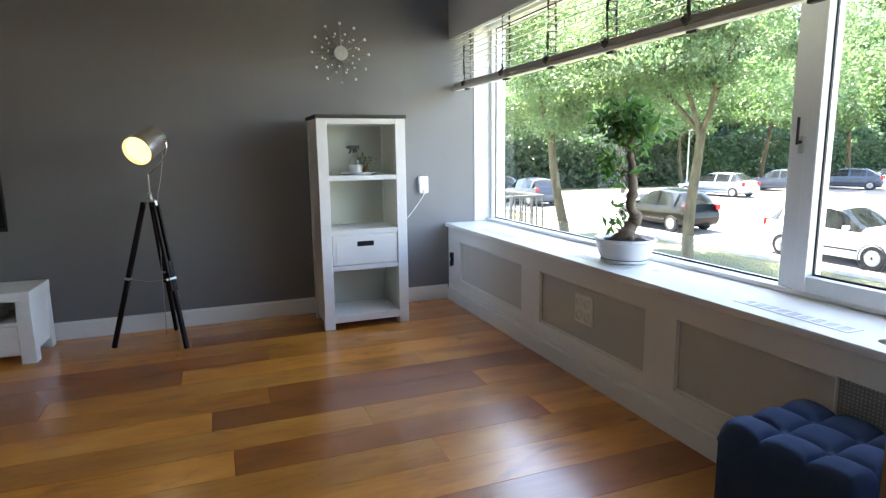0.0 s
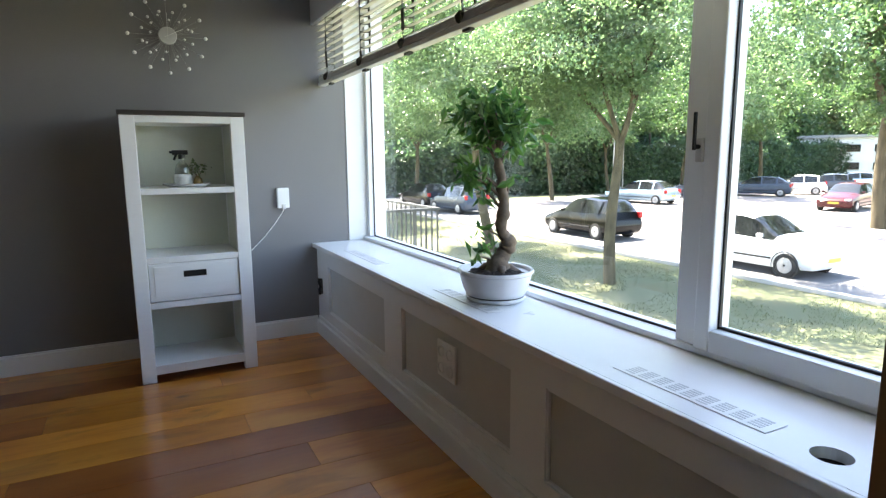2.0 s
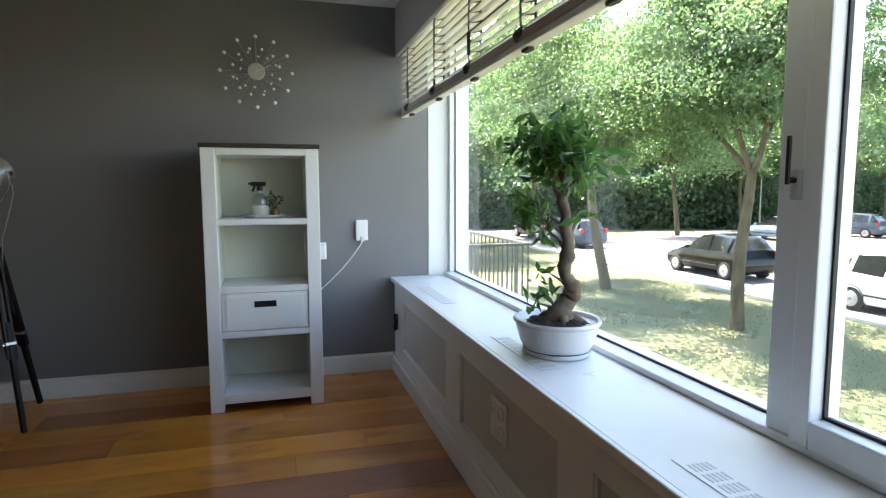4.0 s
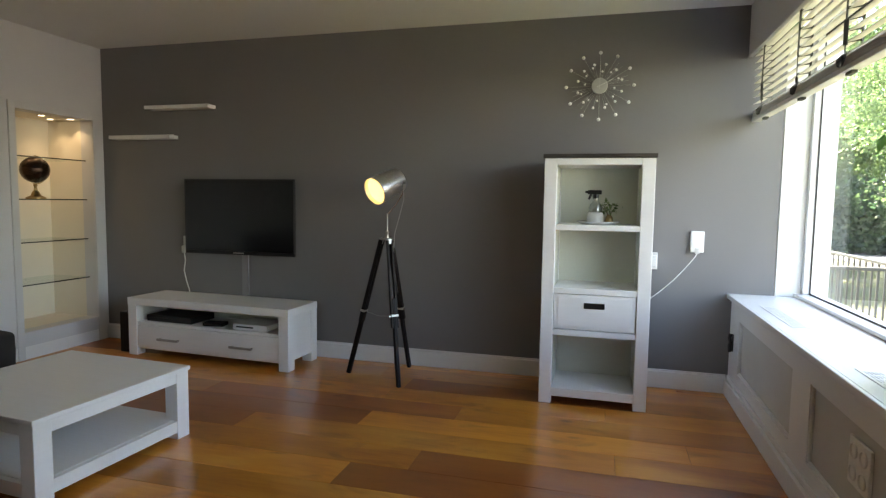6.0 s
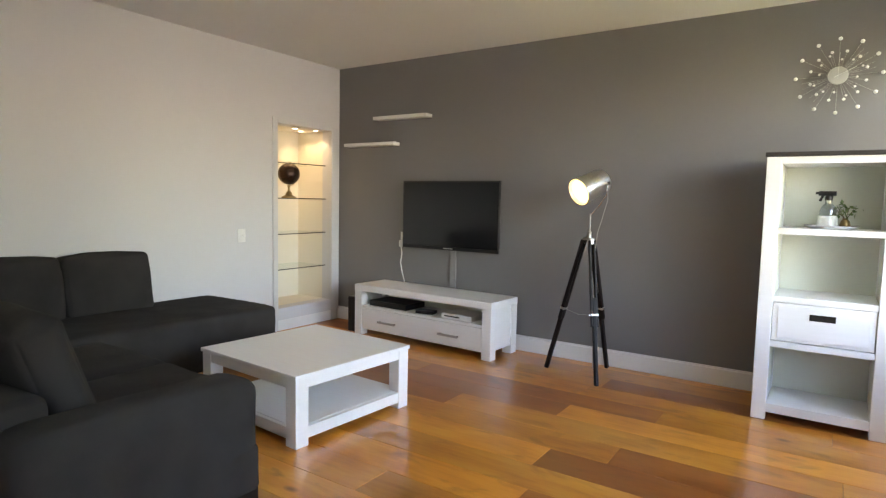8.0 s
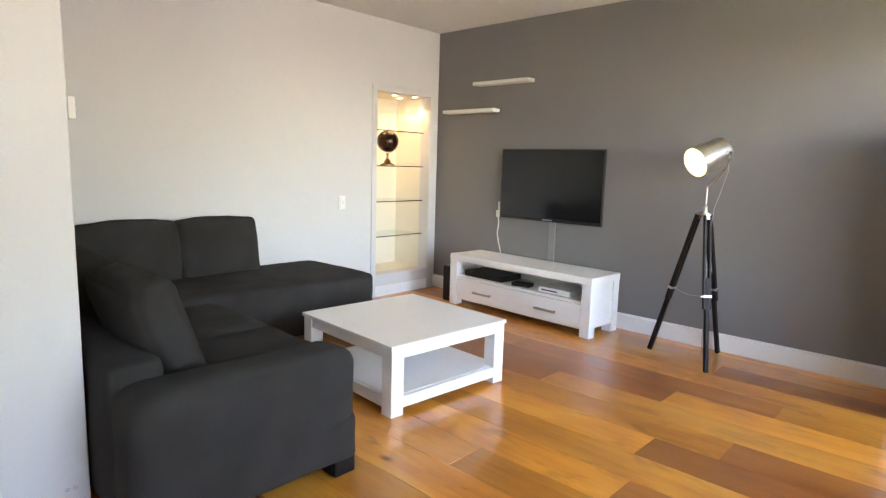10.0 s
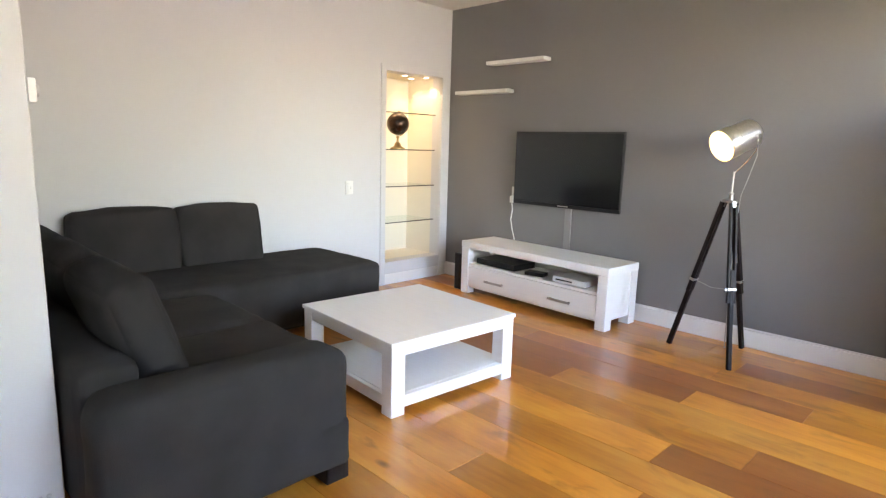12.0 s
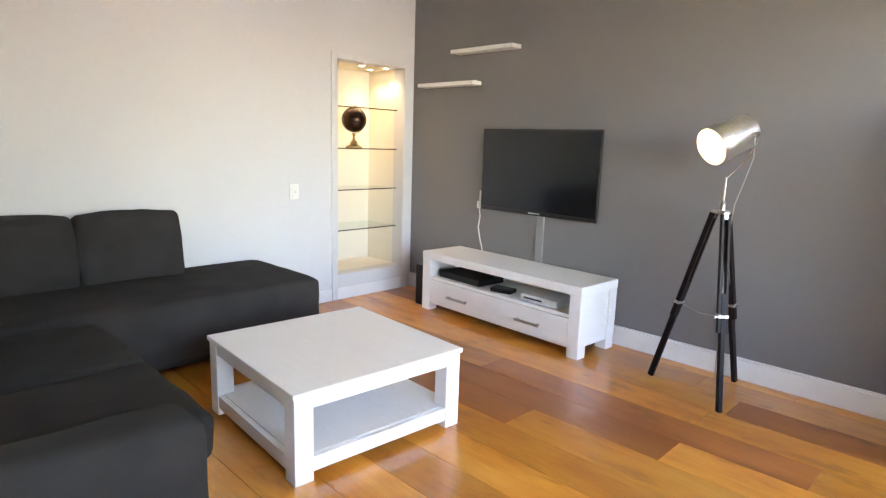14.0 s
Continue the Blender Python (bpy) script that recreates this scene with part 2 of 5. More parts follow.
M_BLEAF = leaf_mat("ficus_leaf", (0.025, 0.07, 0.022), (0.095, 0.19, 0.055), 0.25)
M_GLOBE = mat("bronze_globe", (0.10, 0.055, 0.035), 0.25, 0.7, vary=0.4, scale=9, second=(0.025, 0.016, 0.014))
M_BRASS = mat("aged_brass", (0.42, 0.30, 0.15), 0.3, 1.0, vary=0.1, scale=14)
M_BULB = glow_mat("lamp_diffuser", (1.0, 0.72, 0.25), 0.15)
M_SPOT = glow_mat("spot_glow", (1.0, 0.85, 0.6), 0.6)
M_GRILLE = mat("perforated_metal", (0.36, 0.37, 0.38), 0.5, 0.3, vary=0.05, scale=8)
M_HOLE = mat("dark_gap", (0.02, 0.02, 0.02), 0.9, vary=0.1)
# outdoors
M_GRASS = mat("dry_grass", (0.05, 0.075, 0.028), 0.95, vary=0.3, scale=0.9, bump=1.0, bscale=34, second=(0.10, 0.10, 0.05))
M_PAVE = mat("pale_clinker_paving", (0.25, 0.225, 0.215), 0.9, vary=0.16, scale=0.5, bump=0.4, bscale=12)
M_ROAD = mat("worn_asphalt", (0.17, 0.165, 0.165), 0.9, vary=0.15, scale=0.6, bump=0.5, bscale=40)
M_KERB = mat("concrete_kerb", (0.38, 0.37, 0.35), 0.9, vary=0.12, scale=3, bump=0.4, bscale=40)
M_BARK = mat("tree_bark", (0.125, 0.10, 0.055), 0.95, vary=0.3, scale=7, bump=1.0, bscale=22, stretch=(1, 1, 0.35))
M_LEAF = leaf_mat("plane_leaf", (0.062, 0.116, 0.056), (0.135, 0.2, 0.095))
M_BLADE = leaf_mat("lawn_blade", (0.045, 0.075, 0.022), (0.11, 0.12, 0.055), 0.7)
M_LEAFD = leaf_mat("wood_leaf", (0.026, 0.058, 0.032), (0.075, 0.125, 0.06))
# darker copy of the tree leaf: shade on the farther crowns, put into the colour
M_LEAFSHADE = leaf_mat("shaded_crown_leaf", (0.03, 0.07, 0.028), (0.09, 0.145, 0.055))
M_IRON = mat("painted_iron_rail", (0.055, 0.058, 0.06), 0.5, 0.3, vary=0.15, scale=15)
M_CONC = mat("balcony_concrete", (0.35, 0.34, 0.32), 0.9, vary=0.12, scale=3, bump=0.4)
M_RENDER = mat("white_wall_render", (0.68, 0.67, 0.64), 0.9, vary=0.08, scale=0.8, bump=0.2, bscale=12)
M_BRICK = mat("facade_brick", (0.30, 0.19, 0.13), 0.9, vary=0.2, scale=4, bump=0.5, bscale=30)
M_CARGLASS = mat("car_window", (0.012, 0.014, 0.015), 0.06, vary=0.1, scale=4)
M_TYRE = mat("tyre_rubber", (0.02, 0.02, 0.02), 0.85, vary=0.2, scale=30)
M_RIM = mat("alloy_rim", (0.36, 0.36, 0.37), 0.4, 0.7, vary=0.05)
M_TAIL = mat("red_lamp_lens", (0.42, 0.012, 0.012), 0.15, vary=0.1)
M_HEAD = mat("clear_lamp_lens", (0.75, 0.77, 0.78), 0.1, vary=0.05)
M_PLATE = mat("yellow_number_plate", (0.5, 0.33, 0.04), 0.4, vary=0.03)


# ---- helpers for shapes ----
def part(name, bm, material, parent=None, label="", smooth=False, sharp=35):
    me = bpy.data.meshes.new(name)
    bm.to_mesh(me)
    bm.free()
    me.materials.append(material)
    if smooth:
        me.shade_smooth()
        me.set_sharp_from_angle(angle=radians(sharp))
    ob = new(name, me)
    if parent:
        ob.parent = parent
    if label:
        ob["label"] = label
    return ob


def structure(name, bm, material, label="", category="", smooth=False):
    return tagged(part(name, bm, material, None, label, smooth), label, category, kind="structure")


def thing(name, place, label, category, group="", turn=0):
    ob = new(name)
    ob.empty_display_size = 0.1
    ob.matrix_basis = pose(*place, 0, 0, turn)
    return tagged(ob, label, category, group)


def box(bm, lo, hi, bev=0.0, seg=2, m=None):
    c = [(a + b) / 2 for a, b in zip(lo, hi)]
    s = [abs(b - a) for a, b in zip(lo, hi)]
    mm = Matrix.Translation(c) @ Matrix.Diagonal((*s, 1))
    vs = bmesh.ops.create_cube(bm, size=1, matrix=(m @ mm) if m else mm)["verts"]
    if bev:
        es = list({e for v in vs for e in v.link_edges})
        bmesh.ops.bevel(bm, geom=es, offset=bev, segments=seg, affect="EDGES", profile=0.6)
    return bm


def b1(lo, hi, bev=0.0, seg=2, m=None):
    return box(bmesh.new(), lo, hi, bev, seg, m)


def beam(bm, p, q, w, d, bev=0.0):
    """A straight bar from p to q, w by d across."""
    p, q = Vector(p), Vector(q)
    ln = (q - p).length
    m = Matrix.Translation(p) @ (q - p).to_track_quat("Z", "Y").to_matrix().to_4x4()
    return box(bm, (-w / 2, -d / 2, 0), (w / 2, d / 2, ln), bev, 1, m)


def tube(bm, pts, radii, n=8, cap=True):
    """A round tube along points, with a radius for each."""
    pts = [Vector(p) for p in pts]
    radii = [float(r) for r in radii] if hasattr(radii, "__len__") else float(radii)
    if not hasattr(radii, "__len__"):
        radii = [radii] * len(pts)
    rings = []
    side = Vector((1, 0, 0))
    for i, p in enumerate(pts):
        d = (pts[min(i + 1, len(pts) - 1)] - pts[max(i - 1, 0)]).normalized()
        a = side - d * side.dot(d)
        if a.length < 0.05:
            a = Vector((0, 1, 0)) - d * d.y
        a.normalize()
        side = a
        c = d.cross(a)
        rings.append([bm.verts.new(p + radii[i] * (a * math.cos(2 * math.pi * k / n) + c * math.sin(2 * math.pi * k / n))) for k in range(n)])
    for r, s in zip(rings, rings[1:]):
        for k in range(n):
            bm.faces.new((r[k], r[(k + 1) % n], s[(k + 1) % n], s[k]))
    if cap:
        bm.faces.new(rings[0][::-1])
        bm.faces.new(rings[-1])
    return bm


def lathe(bm, prof, n=32, sx=1.0, sy=1.0, m=None):
    """A turned shape from (radius, height) pairs, closed where the radius is 0."""
    rings, made = [], []
    for r, z in prof:
        if r < 1e-5:
            rings.append([bm.verts.new((0, 0, z))])
        else:
            rings.append([bm.verts.new((r * sx * math.cos(2 * math.pi * k / n), r * sy * math.sin(2 * math.pi * k / n), z)) for k in range(n)])
        made += rings[-1]
    for r, s in zip(rings, rings[1:]):
        for k in range(n):
            a, b2 = r[k % len(r)], r[(k + 1) % len(r)]
            c, d = s[(k + 1) % len(s)], s[k % len(s)]
            f = [v for i, v in enumerate((a, b2, c, d)) if v not in (a, b2, c, d)[:i]]
            if len(f) > 2:
                bm.faces.new(f)
    if m:
        bmesh.ops.transform(bm, matrix=m, verts=made)
    return bm


def soft_box(bm, lo, hi, puff=0.03, power=5.0, n=12, wrinkle=0.006, seed=0, m=None):
    """An upholstered block: rounded all over, faces swollen, cloth a little uneven."""
    c = Vector([(a + b) / 2 for a, b in zip(lo, hi)])
    h = Vector([abs(b - a) / 2 for a, b in zip(lo, hi)])
    bmesh.ops.create_cube(bm, size=2)
    bmesh.ops.subdivide_edges(bm, edges=bm.edges[:], cuts=n, use_grid_fill=True)
    allv = bm.verts[:]
    r = min(h) * min(0.9, 4.5 / power)
    for v in allv:
        p = Vector([math.sin(x * math.pi / 2) for x in v.co])
        full = Vector([p[i] * h[i] for i in range(3)])
        core = Vector([max(-h[i] + r, min(h[i] - r, full[i])) for i in range(3)])
        d = full - core
        q = d.normalized() if d.length > 1e-9 else Vector((0, 0, 1))
        bulge = Vector([(1 - p[(i + 1) % 3] ** 2) * (1 - p[(i + 2) % 3] ** 2) * (1 if p[i] > 0.99 else -1 if p[i] < -0.99 else 0) for i in range(3)])
        w = core + q * r + bulge * puff
        k = noise.noise((w + c) * 5 + Vector((seed * 7.3, 0, 0))) * wrinkle * 2 + noise.noise((w + c) * 14 + Vector((seed, 3, 0))) * wrinkle
        v.co = c + w + q * k
    if m:
        bmesh.ops.transform(bm, matrix=m, verts=allv)
    return bm


def plate_with_holes(bm, axis, at, thick, rect, holes):
    """A wall slab across an axis with rectangular openings. rect and holes: (a0, a1, z0, z1) along the other ground axis."""
    a = sorted({rect[0], rect[1], *[v for h in holes for v in h[:2]]})
    z = sorted({rect[2], rect[3], *[v for h in holes for v in h[2:]]})
    for a0, a1 in zip(a, a[1:]):
        run = None
        for z0, z1 in zip(z, z[1:]):
            ma, mz = (a0 + a1) / 2, (z0 + z1) / 2
            solid = not any(h[0] < ma < h[1] and h[2] < mz < h[3] for h in holes)
            if solid:
                run = (run[0], z1) if run else (z0, z1)
            if run and (not solid or z1 == z[-1]):
                lo, hi = (at, a0, run[0]), (at + thick, a1, run[1])
                if axis == "y":
                    lo, hi = (a0, at, run[0]), (a1, at + thick, run[1])
                box(bm, lo, hi)
                run = None
    bmesh.ops.remove_doubles(bm, verts=bm.verts, dist=1e-5)
    return bm


def leaves(points, normals_up, size, rng, aspect=0.55):
    """Many small pointed leaves as one mesh: each a bent kite of two triangles."""
    n = len(points)
    d = rng.normal(size=(n, 3))
    d[:, 2] -= normals_up
    d /= np.linalg.norm(d, axis=1)[:, None]
    s = np.cross(d, rng.normal(size=(n, 3)))
    s /= np.linalg.norm(s, axis=1)[:, None]
    ln = size * rng.uniform(0.6, 1.3, n)[:, None]
    v = np.empty((n, 4, 3))
    v[:, 0] = points
    v[:, 2] = points + d * ln
    nrm = np.cross(d, s)
    v[:, 1] = points + d * ln * 0.45 + s * ln * aspect / 2 + nrm * ln * 0.1
    v[:, 3] = points + d * ln * 0.45 - s * ln * aspect / 2 + nrm * ln * 0.1
    return v.reshape(-1, 3)


def leaf_part(name, v, material, parent, label=""):
    me = bpy.data.meshes.new(name)
    n = len(v) // 4
    me.from_pydata(v.tolist(), [], (np.arange(n * 4).reshape(n, 4)).tolist())
    me.materials.append(material)
    ob = new(name, me)
    ob.parent = parent
    if label:
        ob["label"] = label
    return ob


# ---- the room ----
WX0, WX1 = -2.498, 2.60      # white wall, panelled window wall
GREY_Y, BACK_Y = 5.34, -3.2
CEIL = 2.528
PIER_Y0, PIER_Y1 = 1.31, 1.455

structure("subfloor", b1((WX0 - 0.6, BACK_Y - 0.2, -0.25), (3.15, GREY_Y + 0.2, -0.022)), M_CONC, "grey concrete slab under the boards", "floor")
structure("ceiling", b1((WX0 - 0.7, BACK_Y - 0.2, CEIL), (3.15, GREY_Y + 0.2, CEIL + 0.2)), M_CEIL, "smooth matt white ceiling", "ceiling")
structure("wall_north", b1((WX0, GREY_Y, -0.02), (2.832, GREY_Y + 0.2, CEIL)), M_GREY, "matt dark grey painted feature wall", "wall")
structure("wall_west", plate_with_holes(bmesh.new(), "x", WX0 - 0.12, 0.12, (BACK_Y, GREY_Y, -0.02, CEIL), [(4.54, 5.225, 0.21, 1.905)]),
          M_WALL, "plain white painted wall with a recess", "wall")
structure("wall_south", b1((WX0, BACK_Y - 0.15, -0.02), (2.98, BACK_Y, CEIL)), M_WALL, "plain white painted wall", "wall")
structure("wall_divider_left", b1((WX0, 1.33, -0.02), (-0.52, 1.585, CEIL), 0.004, 1), M_WALL, "white wall stub beside the wide opening", "wall")
structure("wall_divider_right", b1((2.175, PIER_Y0, -0.02), (2.965, PIER_Y1, CEIL), 0.004, 1), M_WALL, "white wall stub beside the window bench", "wall")
structure("trim_jamb", b1((2.155, PIER_Y0 - 0.012, 0.0), (2.175, PIER_Y1, CEIL), 0.003, 2), M_JAMB, "brown varnished wooden jamb on the wall stub", "jamb")
# outer wall of the window side: parapet, lintel and piers
WIN = (1.56, 5.37, 0.675, 2.36)
# unseen back-room window, inferred from the bright wall stub and added for its light
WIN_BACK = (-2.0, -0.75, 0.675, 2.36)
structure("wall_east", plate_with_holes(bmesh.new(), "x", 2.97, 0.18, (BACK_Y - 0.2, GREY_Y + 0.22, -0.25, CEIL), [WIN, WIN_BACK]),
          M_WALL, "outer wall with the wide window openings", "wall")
# the white reveal beside the window
structure("trim_reveal", b1((2.835, GREY_Y - 0.006, 0.675), (2.985, GREY_Y + 0.03, 2.36), 0.002, 1), M_TRIM, "white painted window reveal", "trim")

# boxed-in bench under the window, with recessed panels
PX = 2.584
bench = structure("wall_window_bench", plate_with_holes(bmesh.new(), "x", PX, 0.03, (PIER_Y1, GREY_Y, 0.0, 0.648),
                  [(4.02, 5.08, 0.205, 0.538), (2.80, 3.785, 0.205, 0.538), (1.56, 2.595, 0.205, 0.538)]),
                  M_TRIM, "white panelled radiator casing under the window", "panelling")
for y0, y1 in ((4.02, 5.08), (2.80, 3.785), (1.87, 2.595)):
    part("panel", b1((PX + 0.018, y0 - 0.01, 0.198), (PX + 0.028, y1 + 0.01, 0.55)), M_PANEL, bench, "taupe recessed panel")
    # thin bead round the panel
    bm = bmesh.new()
    for lo, hi in (((PX + 0.006, y0, 0.207), (PX + 0.019, y0 + 0.008, 0.536)), ((PX + 0.006, y1 - 0.008, 0.207), (PX + 0.019, y1, 0.536)),
                   ((PX + 0.006, y0 + 0.008, 0.207), (PX + 0.019, y1 - 0.008, 0.215)), ((PX + 0.006, y0 + 0.008, 0.528), (PX + 0.019, y1 - 0.008, 0.536))):
        box(bm, lo, hi, 0.002, 1)
    part("bead", bm, M_TRIM, bench)
# perforated radiator grille
bm = bmesh.new()
pitch = 0.013
ny, nz = int(0.30 / pitch), int(0.33 / pitch)
for i in range(ny + 1):
    box(bm, (PX + 0.012, 1.562 + i * pitch, 0.208), (PX + 0.014, 1.562 + i * pitch + 0.005, 0.537))
for k in range(nz + 1):
    box(bm, (PX + 0.0125, 1.562, 0.208 + k * pitch), (PX + 0.0145, 1.865, 0.208 + k * pitch + 0.005))
part("grille", bm, M_GRILLE, bench, "perforated grey metal grille")
part("grille_backing", b1((PX + 0.024, 1.55, 0.205), (PX + 0.029, 1.868, 0.55)), M_SHADOWPL, bench)

# sill board with its vents and cable hole
HX, HY, HR = 2.672, 1.762, 0.04
bm = bmesh.new()
y_lo, y_hi, x_lo, x_hi = PIER_Y1, GREY_Y, 2.572, 2.97
box(bm, (x_lo, 1.85, 0.648), (x_hi, y_hi, 0.675))
box(bm, (x_lo, y_lo, 0.648), (x_hi, 1.68, 0.675))
# the piece with the round hole
angs = sorted([2 * math.pi * k / 24 for k in range(24)] + [math.atan2(y - HY, x - HX) % (2 * math.pi) for x in (x_lo, x_hi) for y in (1.68, 1.85)])
NA = len(angs)
ring = [(HX + HR * math.cos(q), HY + HR * math.sin(q)) for q in angs]
for z, flip in ((0.675, False), (0.648, True)):
    outer = []
    for q in angs:
        c, s = math.cos(q), math.sin(q)
        tx = ((x_hi - HX) if c > 0 else (HX - x_lo)) / max(1e-6, abs(c))
        ty = ((1.85 - HY) if s > 0 else (HY - 1.68)) / max(1e-6, abs(s))
        t = min(tx, ty)
        outer.append(bm.verts.new((HX + c * t, HY + s * t, z)))
    inner = [bm.verts.new((x, y, z)) for x, y in ring]
    for k in range(NA):
        f = (inner[k], outer[k], outer[(k + 1) % NA], inner[(k + 1) % NA])
        bm.faces.new(f[::-1] if flip else f)
    if z == 0.675:
        top = inner
    else:
        for k in range(NA):
            bm.faces.new((top[k], top[(k + 1) % NA], inner[(k + 1) % NA], inner[k]))
sill = structure("window_sill", bm, M_SILL, "deep white lacquered window sill", "sill")
part("sill_edge", b1((2.552, PIER_Y1, 0.645), (2.572, GREY_Y, 0.676), 0.006, 3), M_SILL, sill, smooth=True)
# near-black plate below the round hole: its colour paints the shade inside
part("hole_shade_plate", b1((HX - 0.05, HY - 0.05, 0.636), (HX + 0.05, HY + 0.05, 0.646)), M_HOLE, sill, "near-black plate under the round cable hole, painted as its shade")


def sill_vent(y0, y1):
    bm = bmesh.new()
    n = int((y1 - y0) / 0.052)
    box(bm, (2.640, y0, 0.6755), (2.722, y1, 0.6775), 0.0008, 1)
    part("vent_plate", bm, M_SILL, sill)
    # uncut slots: flat grey strips whose colour stands for the shade in them
    bm = bmesh.new()
    for i in range(n):
        yy = y0 + 0.02 + i * (y1 - y0 - 0.04) / n
        for r in range(5):
            box(bm, (2.654 + r * 0.012, yy, 0.6772), (2.660 + r * 0.012, yy + 0.034, 0.6782))
    part("slot_shade_strips", bm, M_VENT, sill, "grey strips painted as the shade in the ventilation slots")


sill_vent(1.885, 2.355)
sill_vent(3.045, 3.53)
sill_vent(4.27, 4.86)

# baseboards
def baseboard(name, lo, hi, label="white painted skirting board"):
    ob = structure(name, b1(lo, hi, 0.006, 2), M_TRIM, label, "baseboard")
    return ob


baseboard("baseboard_north", (WX0, GREY_Y - 0.018, 0.0), (2.572, GREY_Y, 0.118))
baseboard("baseboard_bench", (2.558, PIER_Y1, 0.0), (2.584, GREY_Y - 0.018, 0.105))
baseboard("baseboard_bench_cap", (2.572, PIER_Y1, 0.106), (2.585, GREY_Y - 0.02, 0.135))
baseboard("baseboard_west", (WX0, 1.585, 0.0), (WX0 + 0.015, 4.48, 0.10))
baseboard("baseboard_north_cap", (WX0, GREY_Y - 0.010, 0.118), (2.572, GREY_Y, 0.130))

# ---- window ----
def window(name, y0, y1, split, sash):
    """Fixed pane and a casement sash side by side in one white frame."""
    w = tagged(new(name), "wide white window with a fixed pane and a casement", "window", kind="structure")
    z0, z1 = 0.677, 2.36
    part("bottom_rail", b1((2.948, y0, z0), (3.075, y1, z0 + 0.022), 0.004), M_PVC, w)
    part("top_rail", b1((2.955, y0, z1 - 0.05), (3.075, y1, z1), 0.004), M_PVC, w)
    part("side_post", b1((2.985, y1 - 0.075, z0 + 0.022), (3.075, y1, z1 - 0.05), 0.003), M_PVC, w)
    part("side_post", b1((2.955, y0, z0 + 0.022), (3.075, y0 + 0.06, z1 - 0.05), 0.004), M_PVC, w)
    part("mullion", b1((2.958, split - 0.02, z0 + 0.022), (3.07, split + 0.072, z1 - 0.05), 0.005), M_PVC, w)
    ob = part("pane", b1((3.028, split + 0.068, z0 + 0.016), (3.034, y1 - 0.07, z1 - 0.045)), M_GLASS, w)
    ob.visible_shadow = False
    bm = bmesh.new()
    for lo, hi in (((3.020, split + 0.072, z0 + 0.022), (3.027, y1 - 0.075, z0 + 0.03)), ((3.020, split + 0.072, z1 - 0.057), (3.027, y1 - 0.075, z1 - 0.05)),
                   ((3.020, y1 - 0.082, z0 + 0.03), (3.027, y1 - 0.075, z1 - 0.057)), ((3.020, split + 0.072, z0 + 0.03), (3.027, split + 0.076, z1 - 0.057))):
        box(bm, lo, hi)
    part("gasket", bm, M_RUBBER, w, "black rubber gasket")
    # sash
    s0, s1 = y0 + 0.055, split - 0.012
    sb = z0 + 0.018
    bm = bmesh.new()
    sw, xf = 0.054, 2.938
    box(bm, (xf, s1 - sw, sb), (3.03, s1, z1 - 0.04), 0.006)
    box(bm, (xf, s0, sb), (3.03, s0 + sw, z1 - 0.04), 0.006)
    box(bm, (xf, s0 + sw, sb), (3.03, s1 - sw, sb + 0.07), 0.006)
    box(bm, (xf, s0 + sw, z1 - 0.11), (3.03, s1 - sw, z1 - 0.04), 0.006)
    sa = part("sash", bm, M_PVC, w, "white casement sash")
    ob = part("pane", b1((2.990, s0 + sw - 0.01, sb + 0.06), (2.996, s1 - sw + 0.01, z1 - 0.10)), M_GLASS, sa)
    ob.visible_shadow = False
    bm = bmesh.new()
    for lo, hi in (((2.978, s0 + sw, sb + 0.07), (2.989, s1 - sw, sb + 0.078)), ((2.978, s1 - sw - 0.006, sb + 0.078), (2.989, s1 - sw, z1 - 0.11))):
        box(bm, lo, hi)
    part("gasket", bm, M_RUBBER, sa, "black rubber gasket")
    if sash:
        hy = split + 0.0
        bm = bmesh.new()
        box(bm, (2.930, hy - 0.012, 1.265), (2.938 + 0.02, hy + 0.012, 1.335), 0.004)
        part("handle_plate", bm, M_SHADOWPL, sa)
        bm = bmesh.new()
        tube(bm, [(2.938, hy, 1.31), (2.912, hy, 1.31)], 0.007, 12)
        box(bm, (2.906, hy - 0.005, 1.30), (2.914, hy + 0.005, 1.41), 0.003)
        part("handle", bm, M_HANDLE, sa, "dark metal window handle")
    return w


window("window_1", WIN[0], WIN[1], 2.34, True)
window("window_2_unseen", WIN_BACK[0], WIN_BACK[1], -1.35, False)

# pelmet above the blinds
pel = structure("trim_pelmet", b1((2.606, PIER_Y1, 2.216), (2.626, GREY_Y, CEIL), 0.003), M_WALL, "white boxed pelmet above the blind", "pelmet")
part("pelmet_lip", b1((2.604, PIER_Y1, 2.204), (2.63, GREY_Y, 2.216), 0.002), M_SHADOWPL, pel, "grey lower edge")

# ---- wooden venetian blind ----
BL0, BL1 = 1.55, 5.325
blind = thing("venetian_blind", (2.665, 0, 1.79), "half-raised white wooden venetian blind with grey tapes", "blind")
slat = b1((-0.024, BL0, -0.0012), (0.024, BL1, 0.0012), 0.001, 1)
sl = part("slat", slat, M_BLIND, blind)
sl.matrix_basis = pose(0, 0, 0.075, 0, -14, 0)
for k in range(1, 9):
    s2 = sl.copy()
    scene.collection.objects.link(s2)
    s2.matrix_basis = pose(0, 0, 0.075 + k * 0.043, 0, -14 + 1.2 * math.sin(k * 2.1), 0)
for k in range(8):
    s2 = sl.copy()
    scene.collection.objects.link(s2)
    s2.matrix_basis = pose(0.001 * (k % 3), 0, 0.029 + k * 0.0042, 0, 0.3 * (-1) ** k, 0)
part("bottom_rail", b1((-0.026, BL0, 0.0), (0.026, BL1, 0.024), 0.006, 3), M_BLIND, blind, smooth=True)
